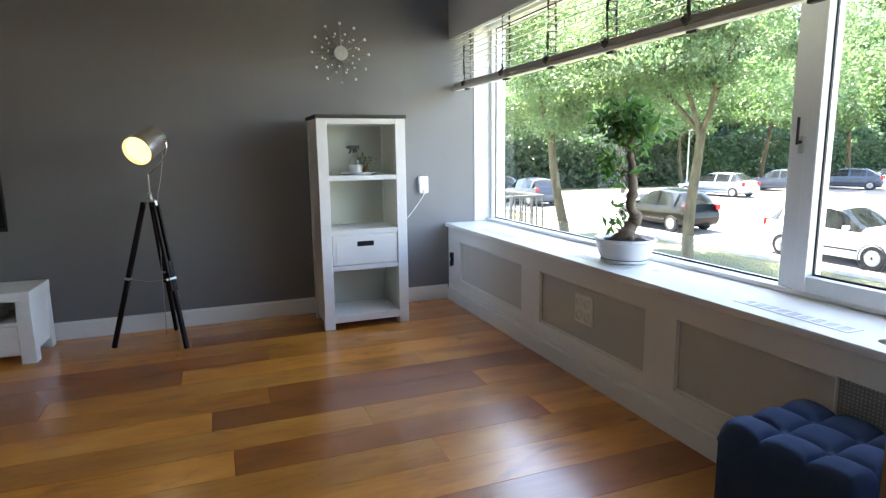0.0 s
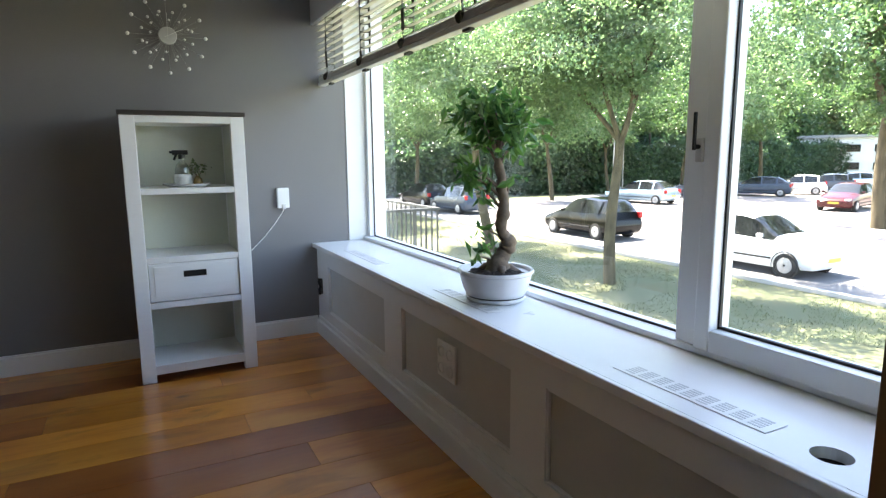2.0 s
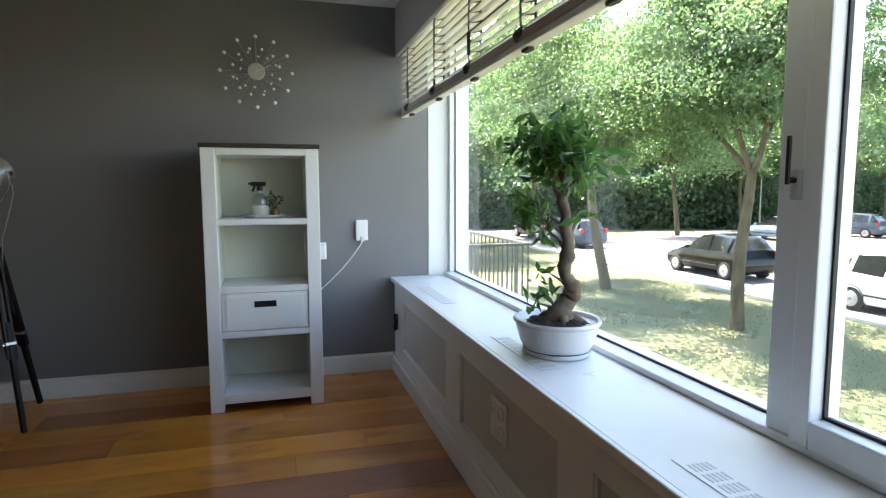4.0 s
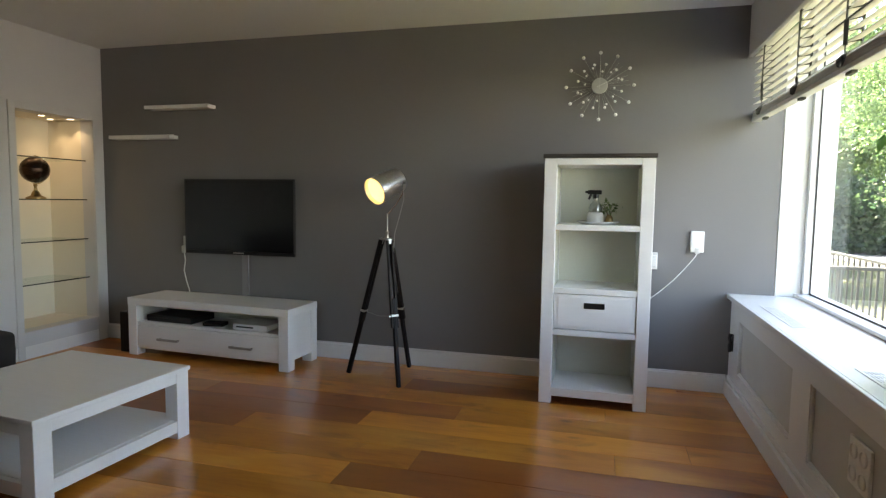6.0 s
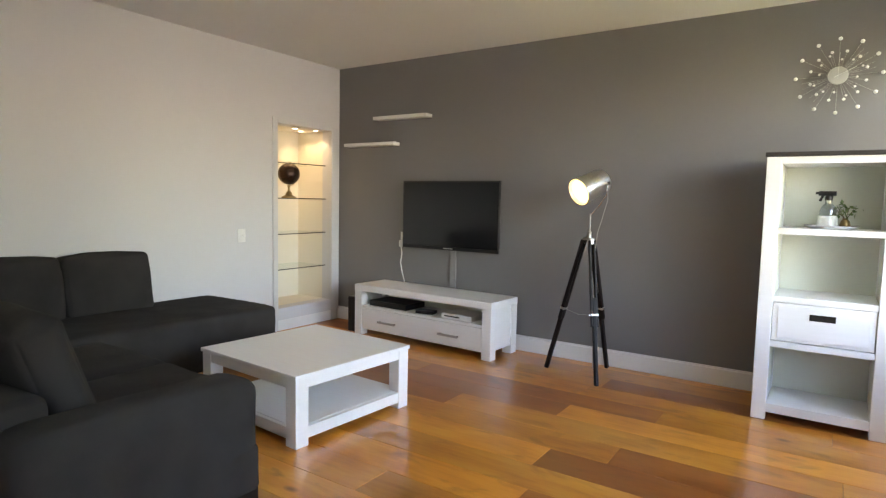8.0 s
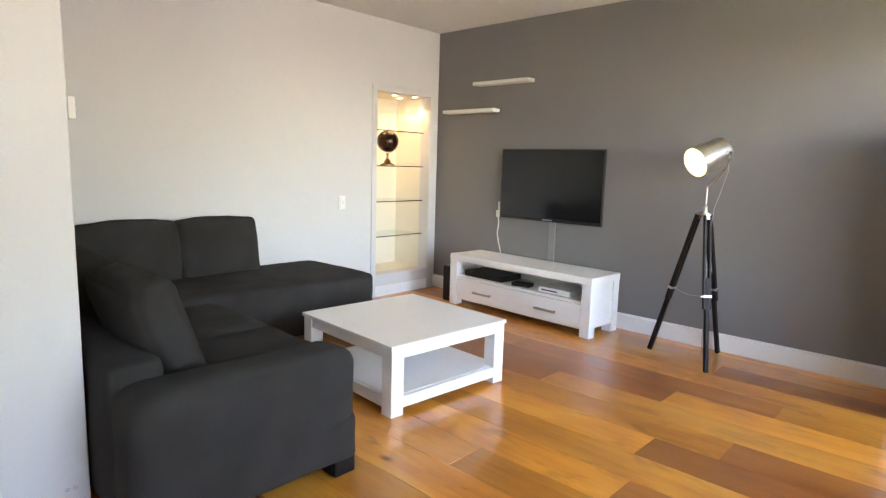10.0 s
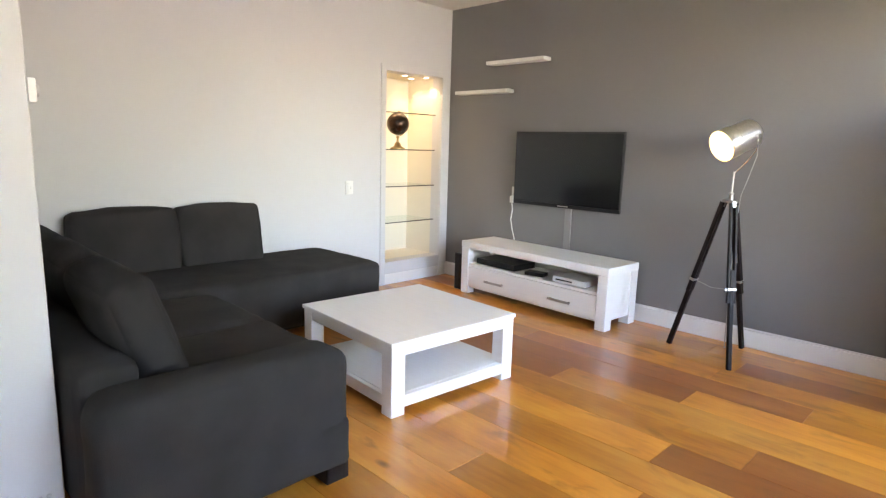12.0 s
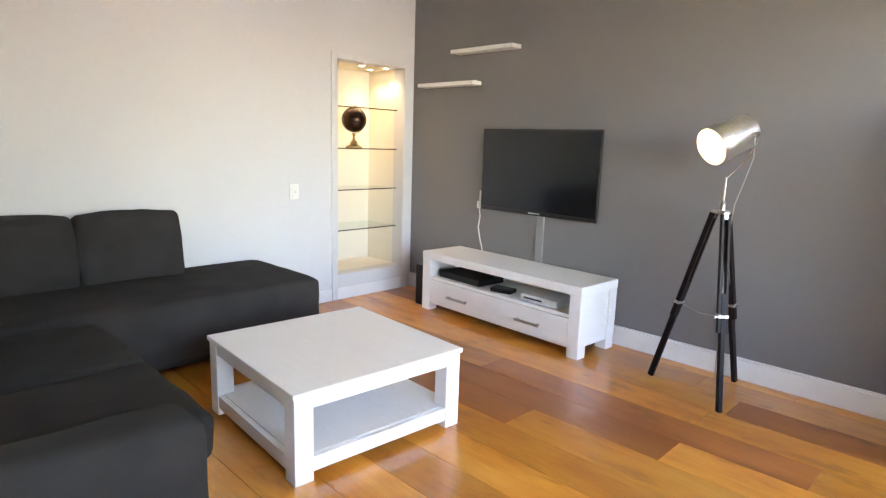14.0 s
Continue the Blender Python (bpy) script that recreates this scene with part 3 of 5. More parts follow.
part("head_rail", b1((-0.03, BL0, 0.46), (0.03, BL1, 0.51), 0.004), M_BLIND, blind)
for y in (5.09, 4.42, 3.82, 3.24, 2.68, 2.12, 1.66):
    bm = bmesh.new()
    # front tape with the slack loop at the bottom stack
    for sgn in (-1, 1):
        x = sgn * 0.028
        zs = [0.455, 0.33, 0.2, 0.10, 0.062]
        pts = [(x + sgn * 0.002 * math.sin(i * 1.7 + y), y + 0.004 * math.sin(i * 2.3 + y * 3), z) for i, z in enumerate(zs)]
        for p, q in zip(pts, pts[1:]):
            beam(bm, p, q, 0.004, 0.016 if sgn < 0 else 0.012)
        tube(bm, [(x, y - 0.012, 0.066), (x + sgn * 0.014, y - 0.018, 0.045), (x + sgn * 0.016, y, 0.026), (x + sgn * 0.012, y + 0.02, 0.046), (x, y + 0.012, 0.068)],
             [0.004, 0.011, 0.012, 0.011, 0.004], 6)
    for k in range(9):
        beam(bm, (-0.027, y, 0.072 + k * 0.043), (0.027, y, 0.078 + k * 0.043), 0.002, 0.01)
    part("ladder_tape", bm, M_TAPE, blind, "grey woven ladder tape")
    bm = bmesh.new()
    box(bm, (-0.012, y - 0.03, -0.012), (0.012, y + 0.03, 0.001), 0.003)
    part("tape_clip", bm, M_TAPE, blind)

# ---- lit recess with glass shelves ----
NX, NY0, NY1, NZ0, NZ1 = -2.975, 4.54, 5.225, 0.21, 1.905
bm = bmesh.new()
box(bm, (NX - 0.05, NY0 - 0.05, NZ0 - 0.05), (NX, NY1 + 0.05, NZ1 + 0.05))
box(bm, (NX, NY0 - 0.05, NZ0 - 0.05), (WX0 - 0.12, NY0, NZ1 + 0.05))
box(bm, (NX, NY1, NZ0 - 0.05), (WX0 - 0.12, NY1 + 0.05, NZ1 + 0.05))
box(bm, (NX, NY0, NZ0 - 0.05), (WX0 - 0.12, NY1, NZ0))
box(bm, (NX, NY0, NZ1), (WX0 - 0.12, NY1, NZ1 + 0.05))
structure("wall_recess", bm, M_RECESS, "cream lit wall recess lining", "recess")
bm = bmesh.new()
for lo, hi in (((WX0, 4.485, 0.0), (WX0 + 0.014, NY0, 1.958)), ((WX0, NY1, 0.0), (WX0 + 0.014, 5.305, 1.958)),
               ((WX0, NY0, NZ1), (WX0 + 0.014, NY1, 1.958)), ((WX0, NY0, 0.10), (WX0 + 0.012, NY1, NZ0))):
    box(bm, lo, hi, 0.002, 1)
structure("trim_recess", bm, M_WALL, "white frame round the recess", "trim")
structure("baseboard_recess", b1((WX0, NY0, 0.0), (WX0 + 0.006, NY1, 0.10)), M_TRIM, "white plinth below the recess", "baseboard")
for z in (1.557, 1.225, 0.888, 0.553):
    gs = thing("glass_shelf", (0, 0, z), "clear glass shelf with a dark green edge", "shelf", "glass shelves in the recess")
    ob = part("sheet", b1((NX + 0.005, NY0 + 0.004, 0), (WX0 - 0.075, NY1 - 0.004, 0.006)), M_SHELFGLASS, gs)
    ob.visible_shadow = False
    part("front_edge", b1((WX0 - 0.0748, NY0 + 0.004, -0.001), (WX0 - 0.072, NY1 - 0.004, 0.008)), M_EDGE, gs, "dark green polished edge")
tagged(part("standard_rail", b1((WX0 - 0.112, NY0, 0.47), (WX0 - 0.092, NY0 + 0.012, 1.795), 0.002, 1), M_HANDLE), "dark metal shelf rail inside the recess", "rail")
tagged(part("joint_strip", b1((NX, 4.868, NZ0), (NX + 0.003, 4.880, NZ1)), M_PANEL), "pale grey joint strip in the recess lining", "strip")
spot_places = ((-2.66, 4.90), (-2.80, 5.10), (-2.80, 4.70), (-2.62, 5.13))
for sx, sy in spot_places:
    sp = thing("recessed_spotlight", (sx, sy, NZ1), "small round recessed spotlight, switched on", "spotlight", "spotlights in the recess")
    part("bezel", lathe(bmesh.new(), [(0.024, -0.001), (0.030, -0.004), (0.034, -0.003), (0.034, 0.0)], 20), M_STEEL, sp, smooth=True)
    part("bulb", lathe(bmesh.new(), [(0, -0.002), (0.024, -0.002)], 20), M_SPOT, sp, "glowing warm bulb")
    ld = bpy.data.lights.new("recess_light", "SPOT")
    ld.energy, ld.color, ld.spot_size, ld.spot_blend, ld.shadow_soft_size = 0.13, (1.0, 0.76, 0.46), radians(110), 0.7, 0.02
    lo = new("recess_light", ld)
    lo.matrix_world = look((sx, sy, NZ1 - 0.012), (sx - 0.03, sy, 0))

# ---- globe on the glass shelf ----
gl = thing("desk_globe", (-2.68, 4.84, 1.2315), "dark bronze desk globe on a brass stand", "globe")
gl.matrix_basis = gl.matrix_basis @ Matrix.Scale(1.14, 4)
part("ball", lathe(bmesh.new(), [(0.092 * math.sin(math.pi * k / 16), 0.205 - 0.092 * math.cos(math.pi * k / 16)) for k in range(17)], 28), M_GLOBE, gl, smooth=True)
part("stand", lathe(bmesh.new(), [(0, 0.0), (0.062, 0.0), (0.062, 0.010), (0.05, 0.016), (0.03, 0.026), (0.022, 0.05), (0.012, 0.058), (0.009, 0.085), (0.014, 0.095), (0.009, 0.108), (0, 0.11)], 24), M_BRASS, gl, smooth=True)
part("meridian_arc", tube(bmesh.new(), [(0, 0.099 * math.cos(a), 0.205 + 0.099 * math.sin(a)) for a in np.linspace(-1.75, 1.6, 18)], 0.0035, 8), M_BRASS, gl, smooth=True)

# ---- wall details ----
def wall_plate(place, turn, w, h, label, kind, parts=()):
    """A white plate on a wall; local x along the wall, -y out of it."""
    o = thing(kind, place, label, "socket" if "socket" in kind else "switch", turn=turn)
    part("plate", b1((-w / 2, -0.011, -h / 2), (w / 2, 0, h / 2), 0.004, 2), M_WHITEPL, o)
    for px, pz, pr in parts:
        part("socket_well", lathe(bmesh.new(), [(pr, -0.001), (pr, 0.004), (pr - 0.003, 0.006), (pr - 0.004, 0.0), (pr - 0.006, -0.004), (0, -0.004)], 24,
             m=pose(px, -0.011, pz, 90, 0, 0)), M_WHITEPL, o, smooth=True)
    return o


wall_plate((PX + 0.018, 3.315, 0.40), -90, 0.165, 0.165, "white quadruple wall socket on the panelled bench", "wall_socket",
           [(-0.038, 0.038, 0.027), (0.038, 0.038, 0.027), (-0.038, -0.038, 0.027), (0.038, -0.038, 0.027)])
sw = wall_plate((WX0, 4.15, 0.905), 90, 0.075, 0.115, "white light switch on the white wall", "light_switch")
part("rocker", b1((-0.022, -0.017, -0.045), (0.022, -0.011, 0.045), 0.003), M_WHITEPL, sw)
part("dimmer", lathe(bmesh.new(), [(0.016, 0), (0.015, 0.012), (0, 0.012)], 20, m=pose(0.016, -0.011, 0.0, 90, 0, 0)), M_WHITEPL, sw)

# plugged-in white adapter with its cable to behind the cabinet
pl = wall_plate((2.353, GREY_Y, 1.033), 0, 0.082, 0.10, "white wall socket with a plugged-in adapter", "wall_socket")
part("adapter", b1((-0.042, -0.038, -0.09), (0.040, -0.011, 0.052), 0.007, 3), M_WHITEPL, pl, smooth=True)
part("plug", b1((-0.014, -0.046, -0.098), (0.014, -0.024, -0.06), 0.006), M_SHADOWPL, pl, smooth=True)
part("cable", tube(bmesh.new(), [(0, -0.036, -0.095), (-0.012, -0.036, -0.12), (-0.07, -0.03, -0.20), (-0.14, -0.022, -0.285), (-0.22, -0.014, -0.365), (-0.33, -0.012, -0.46)], 0.0032, 8), M_WHITEPL, pl, "thin white cable", smooth=True)
pl2 = wall_plate((2.072, GREY_Y, 0.875), 0, 0.075, 0.115, "white wall socket beside the bookcase", "wall_socket")
part("adapter", b1((-0.03, -0.05, -0.04), (0.03, -0.011, 0.04), 0.006), M_WHITEPL, pl2)

# outlet and cable left of the screen
ou = wall_plate((-1.662, GREY_Y, 0.865), 0, 0.045, 0.14, "white wall outlet with a hanging cable", "wall_socket")
part("plug", b1((-0.016, -0.045, -0.07), (0.016, -0.011, -0.01), 0.006), M_WHITEPL, ou)
part("cable", tube(bmesh.new(), [(0, -0.03, -0.068), (0.012, -0.032, -0.13), (-0.004, -0.03, -0.22), (0.016, -0.028, -0.31), (0.04, -0.025, -0.385), (0.045, -0.02, -0.46), (0.045, -0.02, -0.60)], 0.005, 8), M_WHITEPL, ou, "white cable", smooth=True)
tagged(part("cable_duct", b1((-1.115, GREY_Y - 0.016, 0.13), (-1.055, GREY_Y, 0.83), 0.003), M_GREYDUCT), "grey painted cable duct below the screen", "cable duct")

# thermostat on the far side of the wall stub, and two screw caps low on its end
th = thing("thermostat", (-0.545, 1.585, 1.405), "small white room thermostat on the edge of the wall stub", "thermostat")
part("case", b1((-0.04, 0.0, -0.035), (0.03, 0.022, 0.035), 0.006, 2), M_WHITEPL, th, smooth=True)
part("dial", lathe(bmesh.new(), [(0.018, 0), (0.017, 0.010), (0, 0.011)], 20, m=pose(-0.005, 0.022, 0, -90, 0, 0)), M_SHADOWPL, th, smooth=True)
for y in (1.517, 1.541):
    sc = thing("screw_cap", (-0.52, y, 0.13), "little grey screw cap low on the wall stub", "screw cap", "screw caps on the wall stub")
    part("cap", lathe(bmesh.new(), [(0.008, 0), (0.007, 0.003), (0, 0.004)], 14, m=pose(0, 0, 0, 0, 90, 0)), M_DIAL, sc, smooth=True)

# black clip at the bench's end
cl = thing("wall_hook", (PX, 5.235, 0.37), "small black hinge clip on the bench stile", "hook")
part("plate", b1((-0.006, -0.015, -0.055), (0, 0.015, 0.055), 0.002), M_BLACKPL, cl)
part("knuckle", tube(bmesh.new(), [(-0.016, 0.006, -0.06), (-0.02, 0.0, -0.02), (-0.016, -0.012, 0.0), (-0.02, 0.004, 0.03), (-0.014, 0.01, 0.055)], 0.011, 8), M_BLACKPL, cl, smooth=True)

# floating shelves
for x0, z in ((-1.965, 1.985), (-2.335, 1.745)):
    fs = thing("floating_shelf", (x0, GREY_Y, z), "narrow white floating wall shelf", "shelf", "floating shelves")
    part("board", b1((0, -0.105, 0.0), (0.615, 0, 0.03), 0.003), M_WHITEPL, fs)
    part("back_lip", b1((0.05, -0.012, 0.031), (0.57, 0, 0.042), 0.002), M_WHITEPL, fs)

# ---- television ----
tv = thing("television", (-1.11, GREY_Y, 0.80), "flat black television mounted on the grey wall", "television")
part("body", b1((-0.49, -0.045, 0.03), (0.49, -0.02, 0.585), 0.006), M_BLACKPL, tv)
bm = bmesh.new()
for lo, hi in (((-0.51, -0.064, 0.0), (0.51, -0.045, 0.028)), ((-0.51, -0.064, 0.602), (0.51, -0.045, 0.614)), ((-0.51, -0.064, 0.028), (-0.498, -0.045, 0.602)), ((0.498, -0.064, 0.028), (0.51, -0.045, 0.602))):
    box(bm, lo, hi, 0.002, 1)
part("bezel", bm, M_BLACKPL, tv)
part("screen", b1((-0.498, -0.060, 0.028), (0.498, -0.046, 0.602)), M_SCREEN, tv, "dark glossy screen, switched off")
part("badge", b1((-0.05, -0.0655, 0.010), (0.05, -0.0635, 0.018)), M_SHADOWPL, tv)
part("wall_bracket", b1((-0.2, -0.02, 0.15), (0.2, 0, 0.45)), M_BLACKPL, tv)

# ---- low TV cabinet ----
ts = thing("tv_cabinet", (-1.147, 5.095, 0), "low white brushed-wood TV cabinet with two drawers", "cabinet", turn=-2.6)
W, D, Hh, LG = 0.737, 0.205, 0.462, 0.085
part("top", b1((-W, -D, Hh - 0.058), (W, D, Hh), 0.004), M_WHITEWOOD_X, ts)
for sx in (-1, 1):
    for sy in (-1, 1):
        part("leg", b1((sx * (W - 0.002), sy * (D - 0.002), 0), (sx * (W - LG), sy * (D - LG), Hh - 0.058), 0.004), M_WHITEWOOD, ts)
    part("side_panel", b1((sx * (W - 0.012), -D + LG, 0.07), (sx * (W - 0.04), D - LG, Hh - 0.058)), M_WHITEWOOD, ts)
part("shelf_board", b1((-W + LG, -D + 0.012, 0.25), (W - LG, D - 0.02, 0.272), 0.002), M_WHITEWOOD_X, ts)
part("bottom_board", b1((-W + LG, -D + 0.02, 0.055), (W - LG, D - 0.02, 0.075)), M_WHITEWOOD_X, ts)
part("back_panel", b1((-W + LG, D - 0.03, 0.075), (W - LG, D - 0.02, Hh - 0.058)), M_INSIDE, ts)
d = part("drawer_front", b1((-W + LG + 0.002, -D + 0.006, 0.072), (W - LG - 0.002, -D + 0.028, 0.247), 0.003), M_WHITEWOOD_X, ts)
for cx in (-0.335, 0.335):
    bm = bmesh.new()
    box(bm, (cx - 0.10, -D - 0.024, 0.140), (cx + 0.10, -D - 0.014, 0.158), 0.003)
    for s3 in (-0.085, 0.085):
        box(bm, (cx + s3 - 0.007, -D - 0.015, 0.143), (cx + s3 + 0.007, -D + 0.008, 0.155))
    part("handle", bm, M_STEEL, d, "brushed steel bar handle")


def on_stand(name, x0, x1, y0, y1, h, m, label, cat, turn=0):
    c = pose(-1.147, 5.095, 0, 0, 0, -2.6) @ Vector(((x0 + x1) / 2, (y0 + y1) / 2, 0.2725))
    o = thing(name, c, label, cat, turn=-2.6 + turn)
    w2, d2 = (x1 - x0) / 2, (y1 - y0) / 2
    part("case", b1((-w2, -d2, 0.0), (w2, d2, h), 0.004), m, o)
    part("front_strip", b1((-w2 * 0.8, -d2 - 0.002, h * 0.35), (w2 * 0.2, -d2, h * 0.6)), M_HANDLE, o)
    return o


on_stand("media_player", -0.60, -0.17, -0.15, 0.12, 0.05, M_BLACKPL, "flat black media player on the cabinet shelf", "media player")
on_stand("game_controller", -0.06, 0.10, -0.15, -0.05, 0.028, M_BLACKPL, "small black box on the cabinet shelf", "electronics", 12)
on_stand("router_box", 0.22, 0.52, -0.15, 0.08, 0.042, M_WHITEPL, "flat white set-top box on the cabinet shelf", "set-top box")
spk = thing("loudspeaker", (-1.965, 5.06, 0), "narrow black loudspeaker beside the TV cabinet", "loudspeaker")
part("case", b1((-0.05, -0.09, 0.0), (0.05, 0.09, 0.33), 0.006), M_BLACKPL, spk)
part("front_cloth", b1((-0.044, -0.095, 0.01), (0.044, -0.0905, 0.32)), M_FABRIC, spk)

# ---- coffee table ----
ct = thing("coffee_table", (-0.79, 3.318, 0), "square white brushed-wood coffee table with a lower shelf", "table", turn=-3.6)
W, Hh, LG = 0.418, 0.374, 0.08
part("top", b1((-W - 0.008, -W - 0.008, Hh - 0.022), (W + 0.008, W + 0.008, Hh), 0.004), M_WHITEWOOD_X, ct)
for sx in (-1, 1):
    for sy in (-1, 1):
        part("leg", b1((sx * W, sy * W, 0), (sx * (W - LG), sy * (W - LG), Hh - 0.022), 0.004), M_WHITEWOOD, ct)
    part("apron", b1((sx * (W - 0.004), -W + LG, Hh - 0.075), (sx * (W - 0.03), W - LG, Hh - 0.022), 0.002), M_WHITEWOOD_X, ct)
    part("apron", b1((-W + LG, sx * (W - 0.004), Hh - 0.075), (W - LG, sx * (W - 0.03), Hh - 0.022), 0.002), M_WHITEWOOD_X, ct)
    part("lower_rail", b1((sx * (W - 0.004), -W + LG, 0.038), (sx * (W - 0.03), W - LG, 0.098), 0.002), M_WHITEWOOD_X, ct)
    part("lower_rail", b1((-W + LG, sx * (W - 0.004), 0.038), (W - LG, sx * (W - 0.03), 0.098), 0.002), M_WHITEWOOD_X, ct)
part("shelf", b1((-W + 0.03, -W + 0.03, 0.085), (W - 0.03, W - 0.03, 0.10)), M_WHITEWOOD_X, ct)

# ---- bookcase ----
bc = thing("bookcase", (1.71, 4.79, 0), "tall white wooden bookcase with a drawer and dark top", "bookcase")
W, D, P = 0.323, 0.42, 0.076
part("top_board", b1((-W - 0.008, -0.012, 1.531), (W + 0.008, D + 0.006, 1.555), 0.003), M_DARKTOP, bc, "dark stained top board")
for sx in (-1, 1):
    part("post", b1((sx * W, 0, 0), (sx * (W - P), P * 0.8, 1.53), 0.004), M_WHITEWOOD, bc)
    part("post", b1((sx * W, D - P * 0.8, 0), (sx * (W - P), D, 1.53), 0.004), M_WHITEWOOD, bc)
    part("side_panel", b1((sx * (W - 0.006), P * 0.8, 0.05), (sx * (W - 0.03), D - P * 0.8, 1.53)), M_WHITEWOOD, bc)
    part("inner_side", b1((sx * (W - P + 0.002), P * 0.8, 0.10), (sx * (W - P + 0.012), D - 0.02, 1.49)), M_INSIDE, bc)
part("back_panel", b1((-W + P, D - 0.02, 0.05), (W - P, D - 0.008, 1.53)), M_INSIDE, bc)
part("top_rail", b1((-W + P, 0.003, 1.49), (W - P, D - 0.02, 1.53), 0.002), M_WHITEWOOD_X, bc)
for z0, z1 in ((1.092, 1.126), (0.70, 0.735), (0.437, 0.473), (0.046, 0.099)):
    part("shelf", b1((-W + P, 0.004, z0), (W - P, D - 0.02, z1), 0.002), M_WHITEWOOD_X, bc)
dr = part("drawer_front", b1((-W + P + 0.004, 0.008, 0.478), (W - P - 0.004, 0.03, 0.697), 0.003), M_WHITEWOOD_X, bc)
part("drawer_panel", b1((-W + P + 0.03, 0.004, 0.495), (W - P - 0.03, 0.009, 0.68), 0.002), M_WHITEWOOD_X, dr)
part("handle_recess", b1((-0.062, 0.0005, 0.612), (0.062, 0.0045, 0.648), 0.002), M_HANDLE, dr, "dark metal cup handle")

# things on its top shelf
tray = thing("serving_plate", (1.715, 4.98, 1.126), "flat white round plate on the bookcase shelf", "plate")
part("dish", lathe(bmesh.new(), [(0, 0.0), (0.10, 0.0), (0.130, 0.012), (0.136, 0.02), (0.128, 0.02), (0.10, 0.006), (0, 0.006)], 36), M_POT, tray, smooth=True)
sb = thing("spray_bottle", (1.695, 4.97, 1.1325), "clear glass spray bottle with a black trigger", "spray bottle")
sb.matrix_basis = sb.matrix_basis @ Matrix.Scale(1.12, 4)
part("bottle", lathe(bmesh.new(), [(0, 0), (0.042, 0), (0.045, 0.006), (0.045, 0.05), (0.04, 0.062), (0.036, 0.075), (0.038, 0.085), (0.028, 0.11), (0.015, 0.125), (0.015, 0.14)], 28), M_BOTTLE, sb, smooth=True)
part("water", lathe(bmesh.new(), [(0, 0.003), (0.041, 0.003), (0.041, 0.046), (0, 0.046)], 24), M_BOTTLE, sb, smooth=True)
part("label_band", lathe(bmesh.new(), [(0.0457, 0.004), (0.0457, 0.05), (0.040, 0.062)], 28), M_FROST, sb, "pale label")
bm = bmesh.new()
lathe(bm, [(0, 0.14), (0.017, 0.14), (0.017, 0.16), (0.011, 0.165), (0, 0.166)], 18)
box(bm, (-0.045, -0.011, 0.163), (0.032, 0.011, 0.187), 0.004)
box(bm, (-0.058, -0.007, 0.170), (-0.044, 0.007, 0.183), 0.002)
beam(bm, (-0.025, 0, 0.165), (-0.038, 0, 0.135), 0.006, 0.012)
part("trigger", bm, M_BLACKPL, sb, "black trigger head")
vs = thing("bud_vase", (1.78, 5.0, 1.1325), "little glass vase with a green sprig", "vase")
part("vase_glass", lathe(bmesh.new(), [(0, 0), (0.022, 0), (0.028, 0.015), (0.022, 0.04), (0.013, 0.05), (0.015, 0.056)], 20), M_BRASS, vs, smooth=True)
rng = np.random.default_rng(5)
bm = bmesh.new()
for k in range(7):
    a = rng.uniform(0, 6.28)
    tube(bm, [(0, 0, 0.01), (0.01 * math.cos(a), 0.01 * math.sin(a), 0.06), (0.05 * math.cos(a), 0.035 * math.sin(a), 0.10 + 0.03 * rng.random())], [0.0015, 0.0015, 0.001], 5)
part("stems", bm, M_BONSAI, vs)
pts = np.stack([rng.normal(0, 0.032, 46), rng.normal(0, 0.022, 46), rng.uniform(0.07, 0.135, 46)], 1)
leaf_part("sprig", leaves(pts, 0.2, 0.03, rng), M_SPRIG, vs)

# ---- sunburst clock ----
ck = thing("wall_clock", (1.69, GREY_Y, 2.05), "sunburst wall clock with silver beaded rays", "clock")
part("dial", lathe(bmesh.new(), [(0, 0), (0.05, 0), (0.053, 0.006), (0.053, 0.016), (0.05, 0.019), (0, 0.019)], 40, m=pose(0, -0.028, 0, 90, 0, 0)), M_DIAL, ck, "pale silver dial", smooth=True)
part("movement", b1((-0.03, -0.028, -0.03), (0.03, 0, 0.03), 0.003), M_BLACKPL, ck)
for k in range(24):
    a = 2 * math.pi * k / 24
    r = 0.222 if k % 2 == 0 else 0.148
    u = Vector((math.sin(a), 0, math.cos(a)))
    ry = part("ray", tube(bmesh.new(), [Vector((0, -0.03, 0)) + u * 0.045, Vector((0, -0.03, 0)) + u * r], 0.0014, 6), M_CHROME, ck)
    br = 0.0115 if k % 2 == 0 else 0.009
    part("bead", lathe(bmesh.new(), [(br * math.sin(math.pi * j / 8), -br * math.cos(math.pi * j / 8)) for j in range(9)], 12, m=Matrix.Translation(Vector((0, -0.03, 0)) + u * r)), M_BEAD, ry, "faceted silver bead", smooth=True)
for k in range(12):
    a = 2 * math.pi * (k + 0.28) / 12
    r = 0.098 + 0.016 * (k % 3)
    u = Vector((math.sin(a), 0, math.cos(a)))
    ry = part("ray", tube(bmesh.new(), [Vector((0, -0.03, 0)) + u * 0.045, Vector((0, -0.03, 0)) + u * r], 0.0012, 6), M_CHROME, ck)
    part("bead", lathe(bmesh.new(), [(0.007 * math.sin(math.pi * j / 8), -0.007 * math.cos(math.pi * j / 8)) for j in range(9)], 10, m=Matrix.Translation(Vector((0, -0.03, 0)) + u * r)), M_BEAD, ry, "small faceted silver bead", smooth=True)
